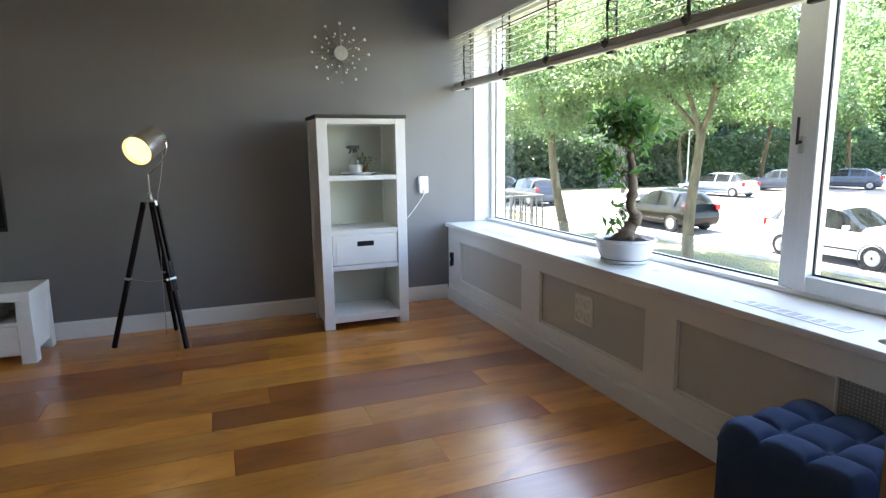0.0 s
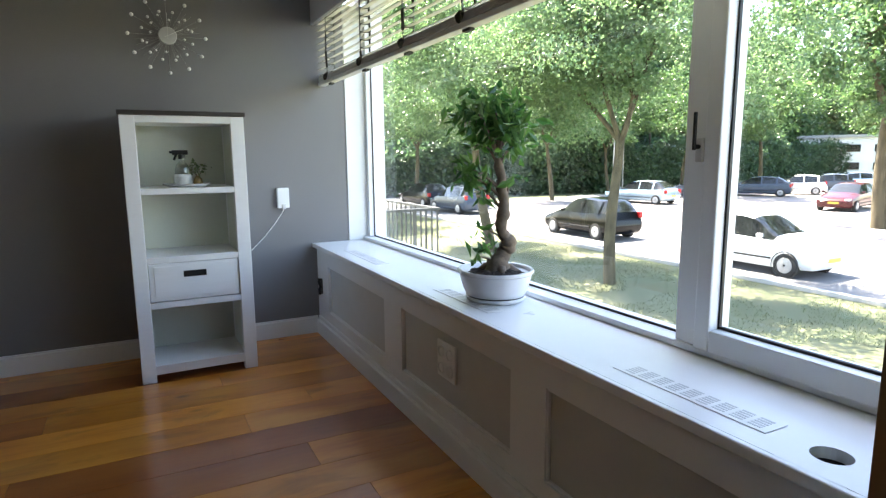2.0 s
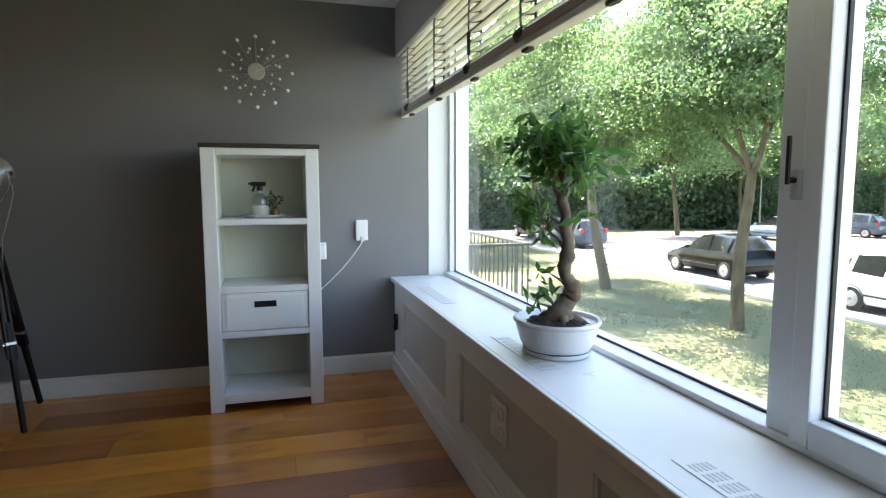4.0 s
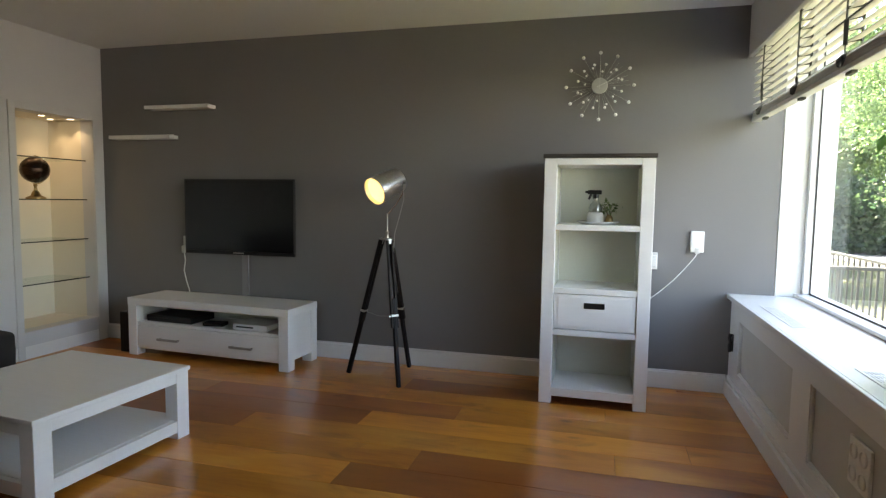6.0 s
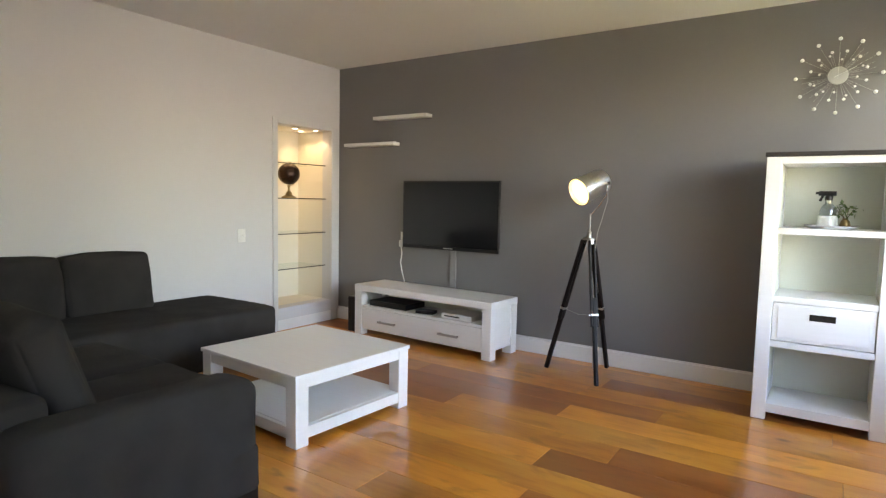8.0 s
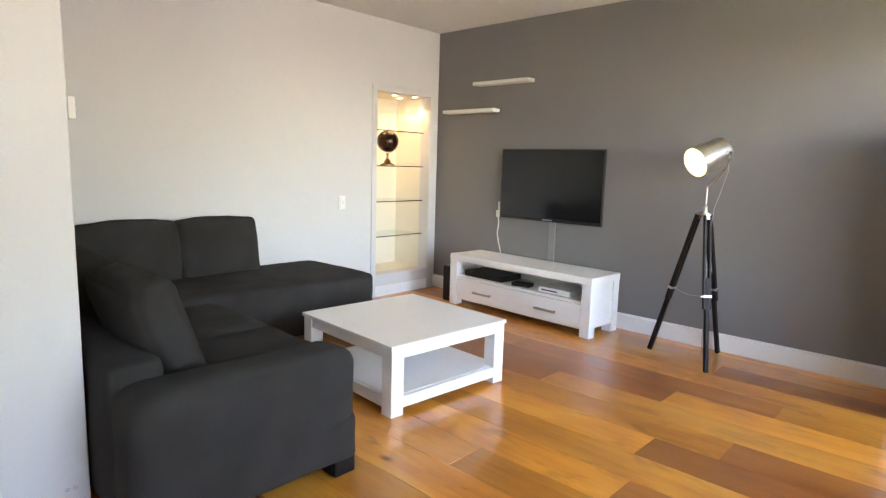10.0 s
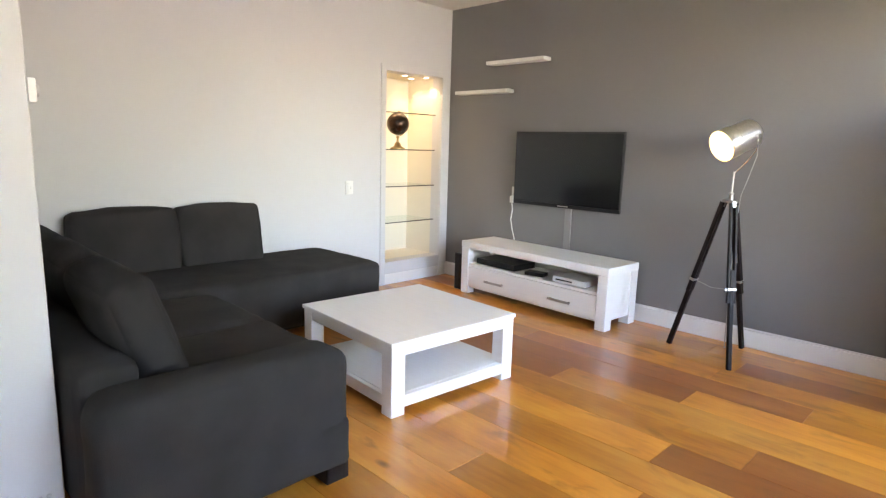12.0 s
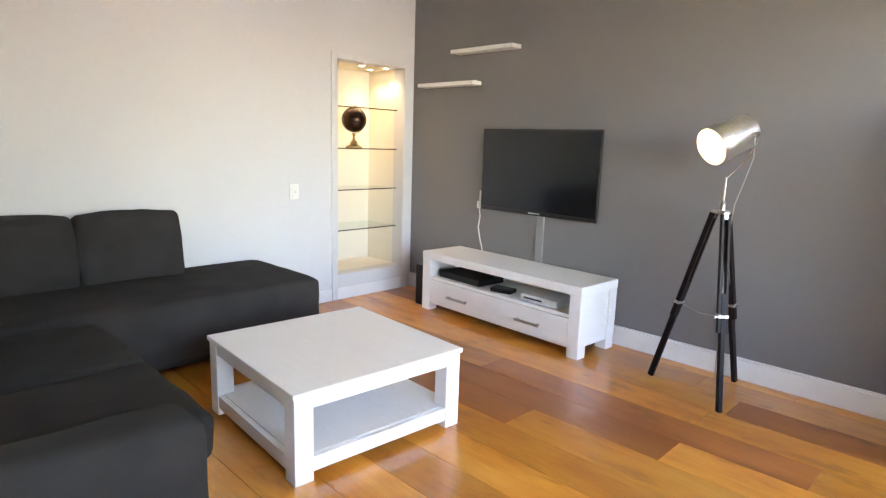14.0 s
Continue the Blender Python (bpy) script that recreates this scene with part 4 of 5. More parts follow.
for a0 in (0.38, 0.55, 0.92, 1.1):
    for s in (1, -1):
        a = a0 + (math.pi if s < 0 else 0) + 0.3
        u = Vector((math.sin(a), 0, math.cos(a)))
        part("ray", tube(bmesh.new(), [Vector((0, -0.028, 0)) + u * 0.045, Vector((0, -0.028, 0)) + u * 0.19], 0.001, 5), M_CHROME, ck)
for a, ln, w in ((0.02, 0.135, 0.007), (1.12, 0.10, 0.008)):
    u = Vector((math.sin(a), 0, math.cos(a)))
    part("clock_hand", beam(bmesh.new(), Vector((0, -0.05, 0)) - u * 0.02, Vector((0, -0.05, 0)) + u * ln, w, 0.0015), M_WHITEPL, ck, "white hand")

# ---- tripod lamp ----
tl = thing("tripod_lamp", (0.30, 4.95, 0), "black wooden tripod lamp with a nickel spotlight shade, lit", "floor lamp")
feet = (Vector((0.151, -0.163, 0)), Vector((-0.311, 0.046, 0)), Vector((0.062, 0.325, 0)))
for f in feet:
    out = f.normalized()
    top = out * 0.042 + Vector((0, 0, 0.985))
    mid = top.lerp(f, 0.52)
    low_top = top.lerp(f, 0.40)
    side = out.cross(Vector((0, 0, 1)))
    bm = bmesh.new()
    for s in (-1, 1):
        beam(bm, top + side * s * 0.015, top.lerp(f, 0.60) + side * s * 0.018, 0.015, 0.026, 0.002)
    lg = part("leg", bm, M_BLACKWOOD, tl)
    part("lower_leg", beam(bmesh.new(), low_top, f, 0.024, 0.032, 0.003), M_BLACKWOOD, lg)
    d = (f - top).normalized()
    part("clamp", beam(bmesh.new(), mid - d * 0.012, mid + d * 0.006, 0.056, 0.034, 0.003), M_STEEL, lg, "steel clamp band")
    part("ferrule", beam(bmesh.new(), top - d * 0.012, top + d * 0.028, 0.03, 0.024, 0.003), M_STEEL, lg, "steel leg ferrule")
    part("knob", tube(bmesh.new(), [mid + side * 0.022, mid + side * 0.036], 0.009, 12), M_CHROME, lg)
bm = bmesh.new()
lathe(bm, [(0, 0.985), (0.040, 0.985), (0.042, 0.990), (0.040, 0.996), (0.016, 1.0), (0.012, 1.03), (0.016, 1.04), (0.006, 1.05), (0.005, 1.17), (0, 1.172)], 24)
part("hub", bm, M_STEEL, tl, "steel hub and stem", smooth=True)
# brass chain between legs
for a, c in ((0, 1),):
    p, q = (feet[a].normalized() * 0.042 + Vector((0, 0, 0.985))).lerp(feet[a], 0.52), (feet[c].normalized() * 0.042 + Vector((0, 0, 0.985))).lerp(feet[c], 0.52)
    part("chain", tube(bmesh.new(), [p, p.lerp(q, 0.5) - Vector((0, 0, 0.02)), q], 0.0014, 5), M_STEEL, tl, "thin chain")
F = Vector((-0.429, -0.821, -0.378)).normalized()
front = Vector((-0.036, -0.15, 1.317))
HL = 0.228
hm = Matrix.Translation(front - F * HL) @ F.to_track_quat("Z", "Y").to_matrix().to_4x4() @ Matrix.Diagonal((0.94, 0.94, 0.925, 1))
head = part("shade", lathe(bmesh.new(), [(0, -0.012), (0.05, -0.012), (0.082, -0.004), (0.090, 0.006), (0.092, 0.02), (0.094, 0.15), (0.095, 0.16), (0.100, 0.165), (0.100, 0.20), (0.0985, 0.24), (0.102, 0.245), (0.098, 0.248), (0.095, 0.24), (0.092, 0.17), (0.088, 0.02), (0, 0.012)], 48, m=hm), M_NICKEL, tl, "brushed nickel drum shade", smooth=True)
part("diffuser", lathe(bmesh.new(), [(0, 0.226), (0.05, 0.224), (0.0935, 0.216)], 40, m=hm), M_BULB, head, "glowing warm diffuser", smooth=True)
part("cap", lathe(bmesh.new(), [(0, -0.03), (0.018, -0.03), (0.02, -0.012), (0, -0.012)], 20, m=hm), M_CHROME, head)
pivot = front - F * 0.175
sd = F.cross(Vector((0, 0, 1))).normalized()
st = Vector((0, 0, 1.165))
bm = bmesh.new()
tube(bm, [pivot - sd * 0.100, pivot - sd * 0.104 - Vector((0, 0, 0.04)), pivot - sd * 0.096 - Vector((0, 0, 0.085)), st.lerp(pivot, 0.3) - sd * 0.07, st - sd * 0.012 + Vector((0, 0, 0.004)), st], 0.0045, 8)
part("yoke", bm, M_CHROME, tl, "bent chrome yoke", smooth=True)
for s in (1, -1):
    part("yoke_knob", tube(bmesh.new(), [pivot + sd * s * 0.086, pivot + sd * s * 0.118], 0.012, 14), M_CHROME, tl, smooth=True)
part("cable", tube(bmesh.new(), [front - F * 0.27, front - F * 0.285 - Vector((0, 0, 0.03)), Vector((0.09, 0.09, 1.27)), Vector((0.07, 0.04, 1.13)), Vector((0.045, 0.03, 1.03)), Vector((0.035, 0.035, 0.9)), Vector((0.025, 0.07, 0.55)), Vector((0.01, 0.15, 0.03)), Vector((0.0, 0.33, 0.008))], 0.003, 8), M_STEEL, tl, "thin silver cable", smooth=True)
ld = bpy.data.lights.new("lamp_light", "SPOT")
ld.energy, ld.color, ld.spot_size, ld.spot_blend, ld.shadow_soft_size = 0.2, (1.0, 0.78, 0.45), radians(100), 0.6, 0.05
lo = new("lamp_light", ld)
lo.matrix_world = look(Vector((0.30, 4.95, 0)) + front - F * 0.005, Vector((0.30, 4.95, 0)) + front + F)

# ---- corner sofa ----
so = thing("corner_sofa", (-1.33, 2.395, 0), "charcoal fabric corner sofa with a chaise and loose cushions", "sofa")


def sofa_part(name, lo, hi, puff, power=6, n=10, seed=0, label="", m=None):
    o = Vector((-1.3, 2.4, 0))
    mm = Matrix.Translation(-o) @ (m or Matrix())
    return part(name, soft_box(bmesh.new(), lo, hi, puff, power, n, 0.004, seed, mm), M_FABRIC, so, label, smooth=True, sharp=80)


sofa_part("seat_base", (-1.64, 1.64, 0.06), (-0.10, 2.46, 0.26), 0.004, 14, 8, 1)
sofa_part("armrest", (-0.33, 1.61, 0.065), (-0.10, 2.46, 0.528), 0.010, 7.5, 14, 2, "wide padded armrest")
sofa_part("back_frame", (-2.40, 1.605, 0.06), (-0.30, 1.79, 0.585), 0.006, 10, 10, 3)
sofa_part("chaise_base", (-2.44, 1.64, 0.06), (-1.67, 3.79, 0.26), 0.004, 16, 10, 4)
sofa_part("chaise_cushion", (-2.45, 1.70, 0.085), (-1.625, 3.84, 0.442), 0.008, 18, 18, 5, "long chaise seat cushion")
sofa_part("seat_cushion", (-1.59, 1.75, 0.24), (-0.945, 2.58, 0.425), 0.02, 8, 12, 6)
sofa_part("seat_cushion", (-0.945, 1.75, 0.24), (-0.335, 2.58, 0.42), 0.02, 8, 12, 7)
for i, (y0, y1) in enumerate(((2.68, 3.235), (2.06, 2.665))):
    sofa_part("back_cushion", (-0.085, y0, 0.0), (0.09, y1, 0.41), 0.022, 12, 14, 8 + i, "loose square back cushion", pose(-2.30, 0, 0.42, 0, -10, 0))
for i, (x0, x1) in enumerate(((-0.95, -0.40), (-1.50, -0.96), (-2.02, -1.50))):
    sofa_part("back_cushion", (x0, -0.085, 0.0), (x1, 0.08, 0.41), 0.03, 8, 14, 12 + i, "loose square back cushion", pose(0, 1.925, 0.42, 19, 0, 0))
for x, y in ((-0.16, 2.40), (-0.16, 1.68), (-1.73, 3.72), (-2.38, 3.72), (-2.38, 1.70)):
    part("foot", b1((x + 1.3 - 0.05, y - 2.4 - 0.05, 0), (x + 1.3 + 0.05, y - 2.4 + 0.05, 0.075), 0.006), M_BLACKWOOD, so, "black block foot")

# ---- blue pouf ----
pf = thing("pouf", (2.325, 1.72, 0), "navy blue buttoned cube pouf below the window", "pouf", turn=4)
bm = bmesh.new()
S, PH, N = 0.205, 0.47, 36
grid = [[None] * (N + 1) for _ in range(N + 1)]
for i in range(N + 1):
    for j in range(N + 1):
        u, v = -1 + 2 * i / N, -1 + 2 * j / N
        # four by four padded squares with buttons where seams cross
        pu, pv = abs(math.sin(math.pi * (u + 1) * 1.5)), abs(math.sin(math.pi * (v + 1) * 1.5))
        edge = max(abs(u), abs(v))
        roll = max(0.0, (edge - 0.8) / 0.2)
        z = PH - 0.032 + 0.030 * (pu * pv) ** 0.4 * (1 - roll ** 2) + 0.018 * max(pu, pv) ** 0.6 * roll * (1 - roll ** 3) - 0.045 * roll ** 3
        cu, cv = max(0.0, abs(u) - 0.84), max(0.0, abs(v) - 0.84)
        far = math.hypot(cu, cv)
        pull = min(1.0, max(cu, cv) / far) if far > 1e-6 else 1.0
        gu, gv = math.copysign(min(abs(u), 0.84) + cu * pull, u), math.copysign(min(abs(v), 0.84) + cv * pull, v)
        grid[i][j] = bm.verts.new((gu * (S + 0.004), gv * (S + 0.004), z))
for i in range(N):
    for j in range(N):
        bm.faces.new((grid[i][j], grid[i + 1][j], grid[i + 1][j + 1], grid[i][j + 1]))
part("cushion_top", bm, M_BLUE, pf, "buttoned navy top", smooth=True, sharp=70)
part("body", soft_box(bmesh.new(), (-S - 0.002, -S - 0.002, 0.02), (S + 0.002, S + 0.002, PH - 0.038), 0.004, 26, 8, 0.001), M_BLUE, pf, smooth=True, sharp=70)
for u in (-1 / 3, 1 / 3):
    for v in (-1 / 3, 1 / 3):
        part("button", lathe(bmesh.new(), [(0.011, 0), (0.009, 0.004), (0, 0.006)], 12, m=Matrix.Translation((u * S, v * S, PH - 0.031))), M_BLUE, pf, smooth=True)
for sx in (-1, 1):
    for sy in (-1, 1):
        part("foot", b1((sx * 0.19 - 0.02, sy * 0.19 - 0.02, 0), (sx * 0.19 + 0.02, sy * 0.19 + 0.02, 0.022)), M_BLACKPL, pf)

# ---- bonsai in its bowl ----
PY = 3.235
bo = thing("bonsai_tree", (2.795, PY, 0.678), "ficus bonsai with a twisted trunk in a white bowl", "potted plant")
part("bowl", lathe(bmesh.new(), [(0, 0), (0.135, 0), (0.143, 0.008), (0.143, 0.018), (0.137, 0.02), (0.14, 0.024), (0.155, 0.05), (0.168, 0.09), (0.174, 0.115), (0.182, 0.12), (0.184, 0.128), (0.18, 0.134), (0.168, 0.132), (0.16, 0.118), (0, 0.112)], 48, 0.88, 0.95), M_POT, bo, "glazed white bowl", smooth=True)
part("bowl_line", lathe(bmesh.new(), [(0.1385, 0.0195), (0.1395, 0.0215), (0.1405, 0.0235)], 48, 0.892, 0.962), M_HANDLE, bo, "dark line above the foot")
bm = bmesh.new()
lathe(bm, [(0, 0.135), (0.06, 0.13), (0.12, 0.118), (0.164, 0.11)], 40, 0.88, 0.95)
bmesh.ops.subdivide_edges(bm, edges=bm.edges[:], cuts=2, use_grid_fill=True)
for v in bm.verts:
    v.co.z += 0.009 * noise.noise(v.co * 60) + 0.005 * noise.noise(v.co * 150)
part("soil", bm, M_SOIL, bo, "brown bark mulch")
tp = [(0.005, 0, 0.09), (0.012, 0.0, 0.14), (0.03, 0.005, 0.175), (0.050, 0.01, 0.198), (0.062, 0.0, 0.222), (0.062, -0.005, 0.248), (0.048, 0.0, 0.270), (0.03, 0.0, 0.292), (0.026, 0.0, 0.325), (0.04, 0.0, 0.37), (0.042, 0.0, 0.42), (0.028, 0, 0.47), (0.03, 0.0, 0.52), (0.012, 0.0, 0.57), (0.008, 0.0, 0.62)]
tr_ = [0.075, 0.055, 0.038, 0.033, 0.035, 0.036, 0.027, 0.023, 0.026, 0.028, 0.023, 0.025, 0.020, 0.020, 0.014]
fine_p, fine_r = [], []
for i in range(len(tp) - 1):
    for f in (0, 0.33, 0.66):
        fine_p.append(Vector(tp[i]).lerp(Vector(tp[i + 1]), f))
        fine_r.append((tr_[i] * (1 - f) + tr_[i + 1] * f) * (1 + 0.10 * math.sin(i * 5 + f * 9)))
bm = tube(bmesh.new(), fine_p, fine_r, 14)
for a, b_ in (((0.0, 0.01, 0.135), (-0.07, 0.05, 0.115)), ((0.02, -0.01, 0.135), (-0.02, -0.085, 0.115)), ((0.04, 0.0, 0.13), (0.10, -0.03, 0.11)), ((0.0, 0.0, 0.13), (0.03, 0.09, 0.11))):
    tube(bm, [a, Vector(a).lerp(Vector(b_), 0.5) + Vector((0, 0, 0.006)), b_], [0.03, 0.022, 0.01], 8)
for v in bm.verts:
    v.co += v.co.normalized() * 0.004 * noise.noise(v.co * 45)
part("trunk", bm, M_BONSAI, bo, "twisted brown trunk", smooth=True, sharp=80)
rng = np.random.default_rng(11)
clumps = []
for c, r, k in (((0.03, 0.0, 0.72), 0.085, 520), ((-0.08, 0.03, 0.76), 0.065, 240), ((-0.11, -0.03, 0.80), 0.05, 150), ((0.10, 0.0, 0.77), 0.06, 240), ((0.15, 0.03, 0.70), 0.05, 160), ((0.03, 0.10, 0.78), 0.065, 220), ((0.02, -0.10, 0.74), 0.065, 220),
                ((0.03, 0.02, 0.84), 0.055, 200), ((-0.05, 0, 0.66), 0.045, 110), ((0.11, -0.05, 0.66), 0.04, 90),
                ((-0.08, 0.02, 0.52), 0.055, 170), ((-0.13, 0.03, 0.57), 0.04, 110), ((-0.03, 0.04, 0.47), 0.04, 80), ((0.15, 0.0, 0.52), 0.035, 36), ((-0.04, 0.05, 0.235), 0.045, 60), ((-0.07, 0.0, 0.19), 0.03, 30), ((-0.02, 0.0, 0.30), 0.025, 26)):
    c = (c[0] * (0.68 if c[0] > 0 else 0.9) - 0.012, c[1] * 0.85, c[2])
    clumps.append(np.array(c) + rng.normal(0, 1, (int(k * 0.25), 3)) * r * np.array((0.75, 0.75, 0.5)))
    z0 = min(0.60, max(0.14, c[2] - 0.08))
    j = min(range(len(tp)), key=lambda q: abs(tp[q][2] - z0))
    part("branch", tube(bmesh.new(), [tp[j], Vector(tp[j]).lerp(Vector(c), 0.5) + Vector((0, 0, 0.012)), c], [0.009, 0.006, 0.003], 6), M_BONSAI, bo, smooth=True)
leaf_part("foliage", leaves(np.concatenate(clumps), 0.1, 0.064, rng, 0.42), M_BLEAF, bo, "dark glossy ficus leaves")


# ---- outdoors ----
G = -1.80
bm = bmesh.new()
box(bm, (-400, -400, G - 1.0), (900, 900, G))
structure("ground", bm, M_GRASS, "dry patchy lawn round the flats", "ground")
structure("road", b1((14.9, -120, G + 0.004), (22.0, 46, G + 0.012)), M_ROAD, "sunlit worn asphalt street", "road")
structure("pavement_lot", b1((22.0, -120, G + 0.004), (64.0, 36, G + 0.014)), M_PAVE, "pale brick-paved car park", "pavement")
kb = structure("trim_kerb", b1((14.70, -60, G), (14.9, 46, G + 0.10), 0.015), M_KERB, "pale concrete kerb along the lawn", "kerb")
structure("trim_kerb_far", b1((30.2, 36.0, G), (64, 36.25, G + 0.10), 0.015), M_KERB, "pale concrete kerb before the wood", "kerb")
# outer wall below the flat
structure("wall_plinth", b1((2.97, BACK_Y - 6, G), (3.12, 14, -0.25)), M_BRICK, "brown brick plinth of the flats", "wall")

# grass tufts on the lawn near the window
rng = np.random.default_rng(21)
n = 70000
p = np.stack([rng.uniform(6.0, 14.6, n), rng.uniform(3.0, 34.0, n), np.full(n, G)], 1)
keep = np.array([noise.noise(Vector((a * 0.5, b * 0.5, 0))) > -0.15 for a, b in p[:, :2]])
tuft = new("grass_tufts")
tagged(tuft, "sparse tufts of dry lawn grass", "grass", kind="stuff")
leaf_part("blades", leaves(p[keep], -1.6, 0.055, rng, 0.16), M_BLADE, tuft)


def limb(bm, p, d, ln, r, depth, rng, ends):
    """A limb that bends upward and forks."""
    pts, radii = [p.copy()], [r]
    n = 5
    for i in range(n):
        d = (d + Vector(rng.normal(0, 0.16, 3)) + Vector((0, 0, 0.05))).normalized()
        p = p + d * (ln / n)
        pts.append(p.copy())
        radii.append(r * (1 - 0.5 * (i + 1) / n))
    tube(bm, pts, radii, 8 if r > 0.05 else 5)
    ends.append(pts[-1])
    ends.append(pts[3])
    if depth:
        for k in range(3 if depth > 1 else 2):
            nd = (d + Vector(rng.normal(0, 0.55, 3))).normalized()
            limb(bm, pts[int(rng.integers(3, 6))], nd, ln * rng.uniform(0.6, 0.8), radii[-1] * 0.8, depth - 1, rng, ends)


def tree(place, fork, height, spread, count, size, seed, label, leafm=M_LEAF, radius=0.16, lean=(0, 0)):
    """A street tree: trunk, forked limbs, and a loose crown of leaf clumps with gaps."""
    rng = np.random.default_rng(seed)
    t = thing("tree", place, label, "tree", "street trees")
    bm = bmesh.new()
    ends = []
    pts = [Vector((lean[0] * f + 0.05 * math.sin(f * 5 + seed), lean[1] * f + 0.04 * math.sin(f * 4), fork * f - 0.1 * (f == 0))) for f in np.linspace(0, 1, 7)]
    tube(bm, pts, [radius * (1.25 - 0.075 * i) for i in range(7)], 12)
    top = pts[-1]
    for k in range(4):
        a = k * 1.57 + rng.uniform(-0.4, 0.4)
        limb(bm, top - Vector((0, 0, 0.1)), Vector((math.cos(a) * 0.75, math.sin(a) * 0.75, 1.0)).normalized(), (height - fork) * 0.42, radius * 0.55, 2, rng, ends)
    part("trunk", bm, M_BARK, t, "grey-brown bark, forked limbs", smooth=True, sharp=80)
    ends = np.array([list(e) for e in ends])
    mid = np.array((top.x, top.y, (fork + height) / 2 + 0.2))
    extra = []
    while len(extra) < 75:
        q = rng.uniform(-1, 1, 3)
        if 0.35 < np.linalg.norm(q) < 1:
            extra.append(mid + q * np.array((spread, spread, (height - fork) * 0.52)))
    cl = np.concatenate([ends, np.array(extra)])
    per = count // len(cl)
    pts = []
    for c in cl:
        r = rng.uniform(0.26, 0.52)
        k = int(per * rng.uniform(0.5, 1.5))
        pts.append(c + rng.normal(0, 1, (k, 3)) * np.array((r, r, r * 0.5)))
    leaf_part("crown", leaves(np.concatenate(pts), 0.7, size, rng, 0.7), leafm, t, "loose green crown")
    return t


tb = tree((11.5, 11.7, G), 3.5, 9.3, 4.4, 105000, 0.088, 3, "slim street tree with a bright green crown on the lawn", radius=0.125, lean=(0.3, 0.2))
ta = tree((11.6, 17.3, G), 3.7, 9.4, 4.6, 100000, 0.092, 8, "leaning street tree with forked limbs on the lawn", radius=0.14, lean=(-0.5, 0.3))
tc = tree((28.7, 14.2, G), 4.5, 13.0, 5.5, 32000, 0.21, 14, "old tall tree with a thick trunk by the car park", M_LEAFSHADE, radius=0.31, lean=(-0.3, 0))
td = tree((17.5, 36.0, G), 3.7, 9.8, 4.0, 22000, 0.17, 5, "street tree with a green crown beside the car park", M_LEAFSHADE, radius=0.13, lean=(0.3, 0.2))
te = tree((27.5, 34.5, G), 4.0, 9.6, 4.1, 22000, 0.17, 6, "street tree with a green crown beside the car park", M_LEAFSHADE, radius=0.14, lean=(-0.4, 0.2))
for i, (x, y, s, rz) in enumerate(((44.0, 37.5, 1.15, 130), (40.5, 30.5, 1.0, 10), (54.0, 37.0, 1.2, 250), (52.0, 24.0, 1.1, 90), (12.0, 34.0, 1.1, 300), (63.0, 29.0, 1.15, 170), (46.0, 16.0, 1.1, 33), (60.0, 19.0, 1.1, 80), (9.5, 28.0, 0.9, 160), (36.0, 38.0, 1.0, 95))):
    o = copy_thing(td if i % 2 else te, pose(x, y, G, 0, 0, rz) @ Matrix.Scale(s, 4))
    o["label"] = "street tree with a green crown beside the car park"
rng = np.random.default_rng(31)
wd = tagged(new("woodland"), "dark dense wood and shrubs behind the car park", "woodland", kind="stuff")


def band(pts2, width, zmax, count, size, name, m, rng):
    v = []
    for (x0, y0), (x1, y1) in zip(pts2, pts2[1:]):
        ln = math.hypot(x1 - x0, y1 - y0)
        k = int(count * ln)
        f = rng.random(k)
        off = rng.random(k) ** 1.5 * width
        nx, ny = -(y1 - y0) / ln, (x1 - x0) / ln
        if nx * 1 + ny * 1 < 0:
            nx, ny = -nx, -ny
        x, y = x0 + (x1 - x0) * f + nx * off, y0 + (y1 - y0) * f + ny * off
        hgt = np.array([zmax * (0.75 + 0.45 * noise.noise(Vector((a * 0.22, b * 0.22, 0)))) for a, b in zip(x, y)])
        z = G + hgt * rng.random(k) ** 0.8
        v.append(np.stack([x, y, z], 1))
    leaf_part(name, leaves(np.concatenate(v), 0.6, size, rng, 0.8), m, wd)


LINE = [(8, 52), (14, 46), (24, 41.5), (36, 38.5), (48, 44), (66, 48), (90, 50), (110, 40)]
band(LINE, 5.0, 6.2, 1000, 0.34, "undergrowth", M_LEAFD, rng)
LINE2 = [(6, 58), (16, 52), (28, 47), (40, 45), (52, 50), (70, 54), (95, 55), (120, 42)]
band(LINE2, 9.0, 22.0, 1700, 0.6, "canopy", M_LEAFSHADE, rng)
bm = bmesh.new()
for k in range(46):
    f = rng.random() * (len(LINE2) - 1.001)
    i = int(f)
    x = LINE2[i][0] + (LINE2[i + 1][0] - LINE2[i][0]) * (f - i) + rng.uniform(-2, 4)
    y = LINE2[i][1] + (LINE2[i + 1][1] - LINE2[i][1]) * (f - i) + rng.uniform(-2, 5)
    r = rng.uniform(0.12, 0.3)
    tube(bm, [(x, y, G - 0.1), (x + rng.uniform(-0.3, 0.3), y, G + 4), (x + rng.uniform(-0.8, 0.8), y, G + 9)], [r, r * 0.8, r * 0.4], 7)
part("stems", bm, M_BARK, wd)

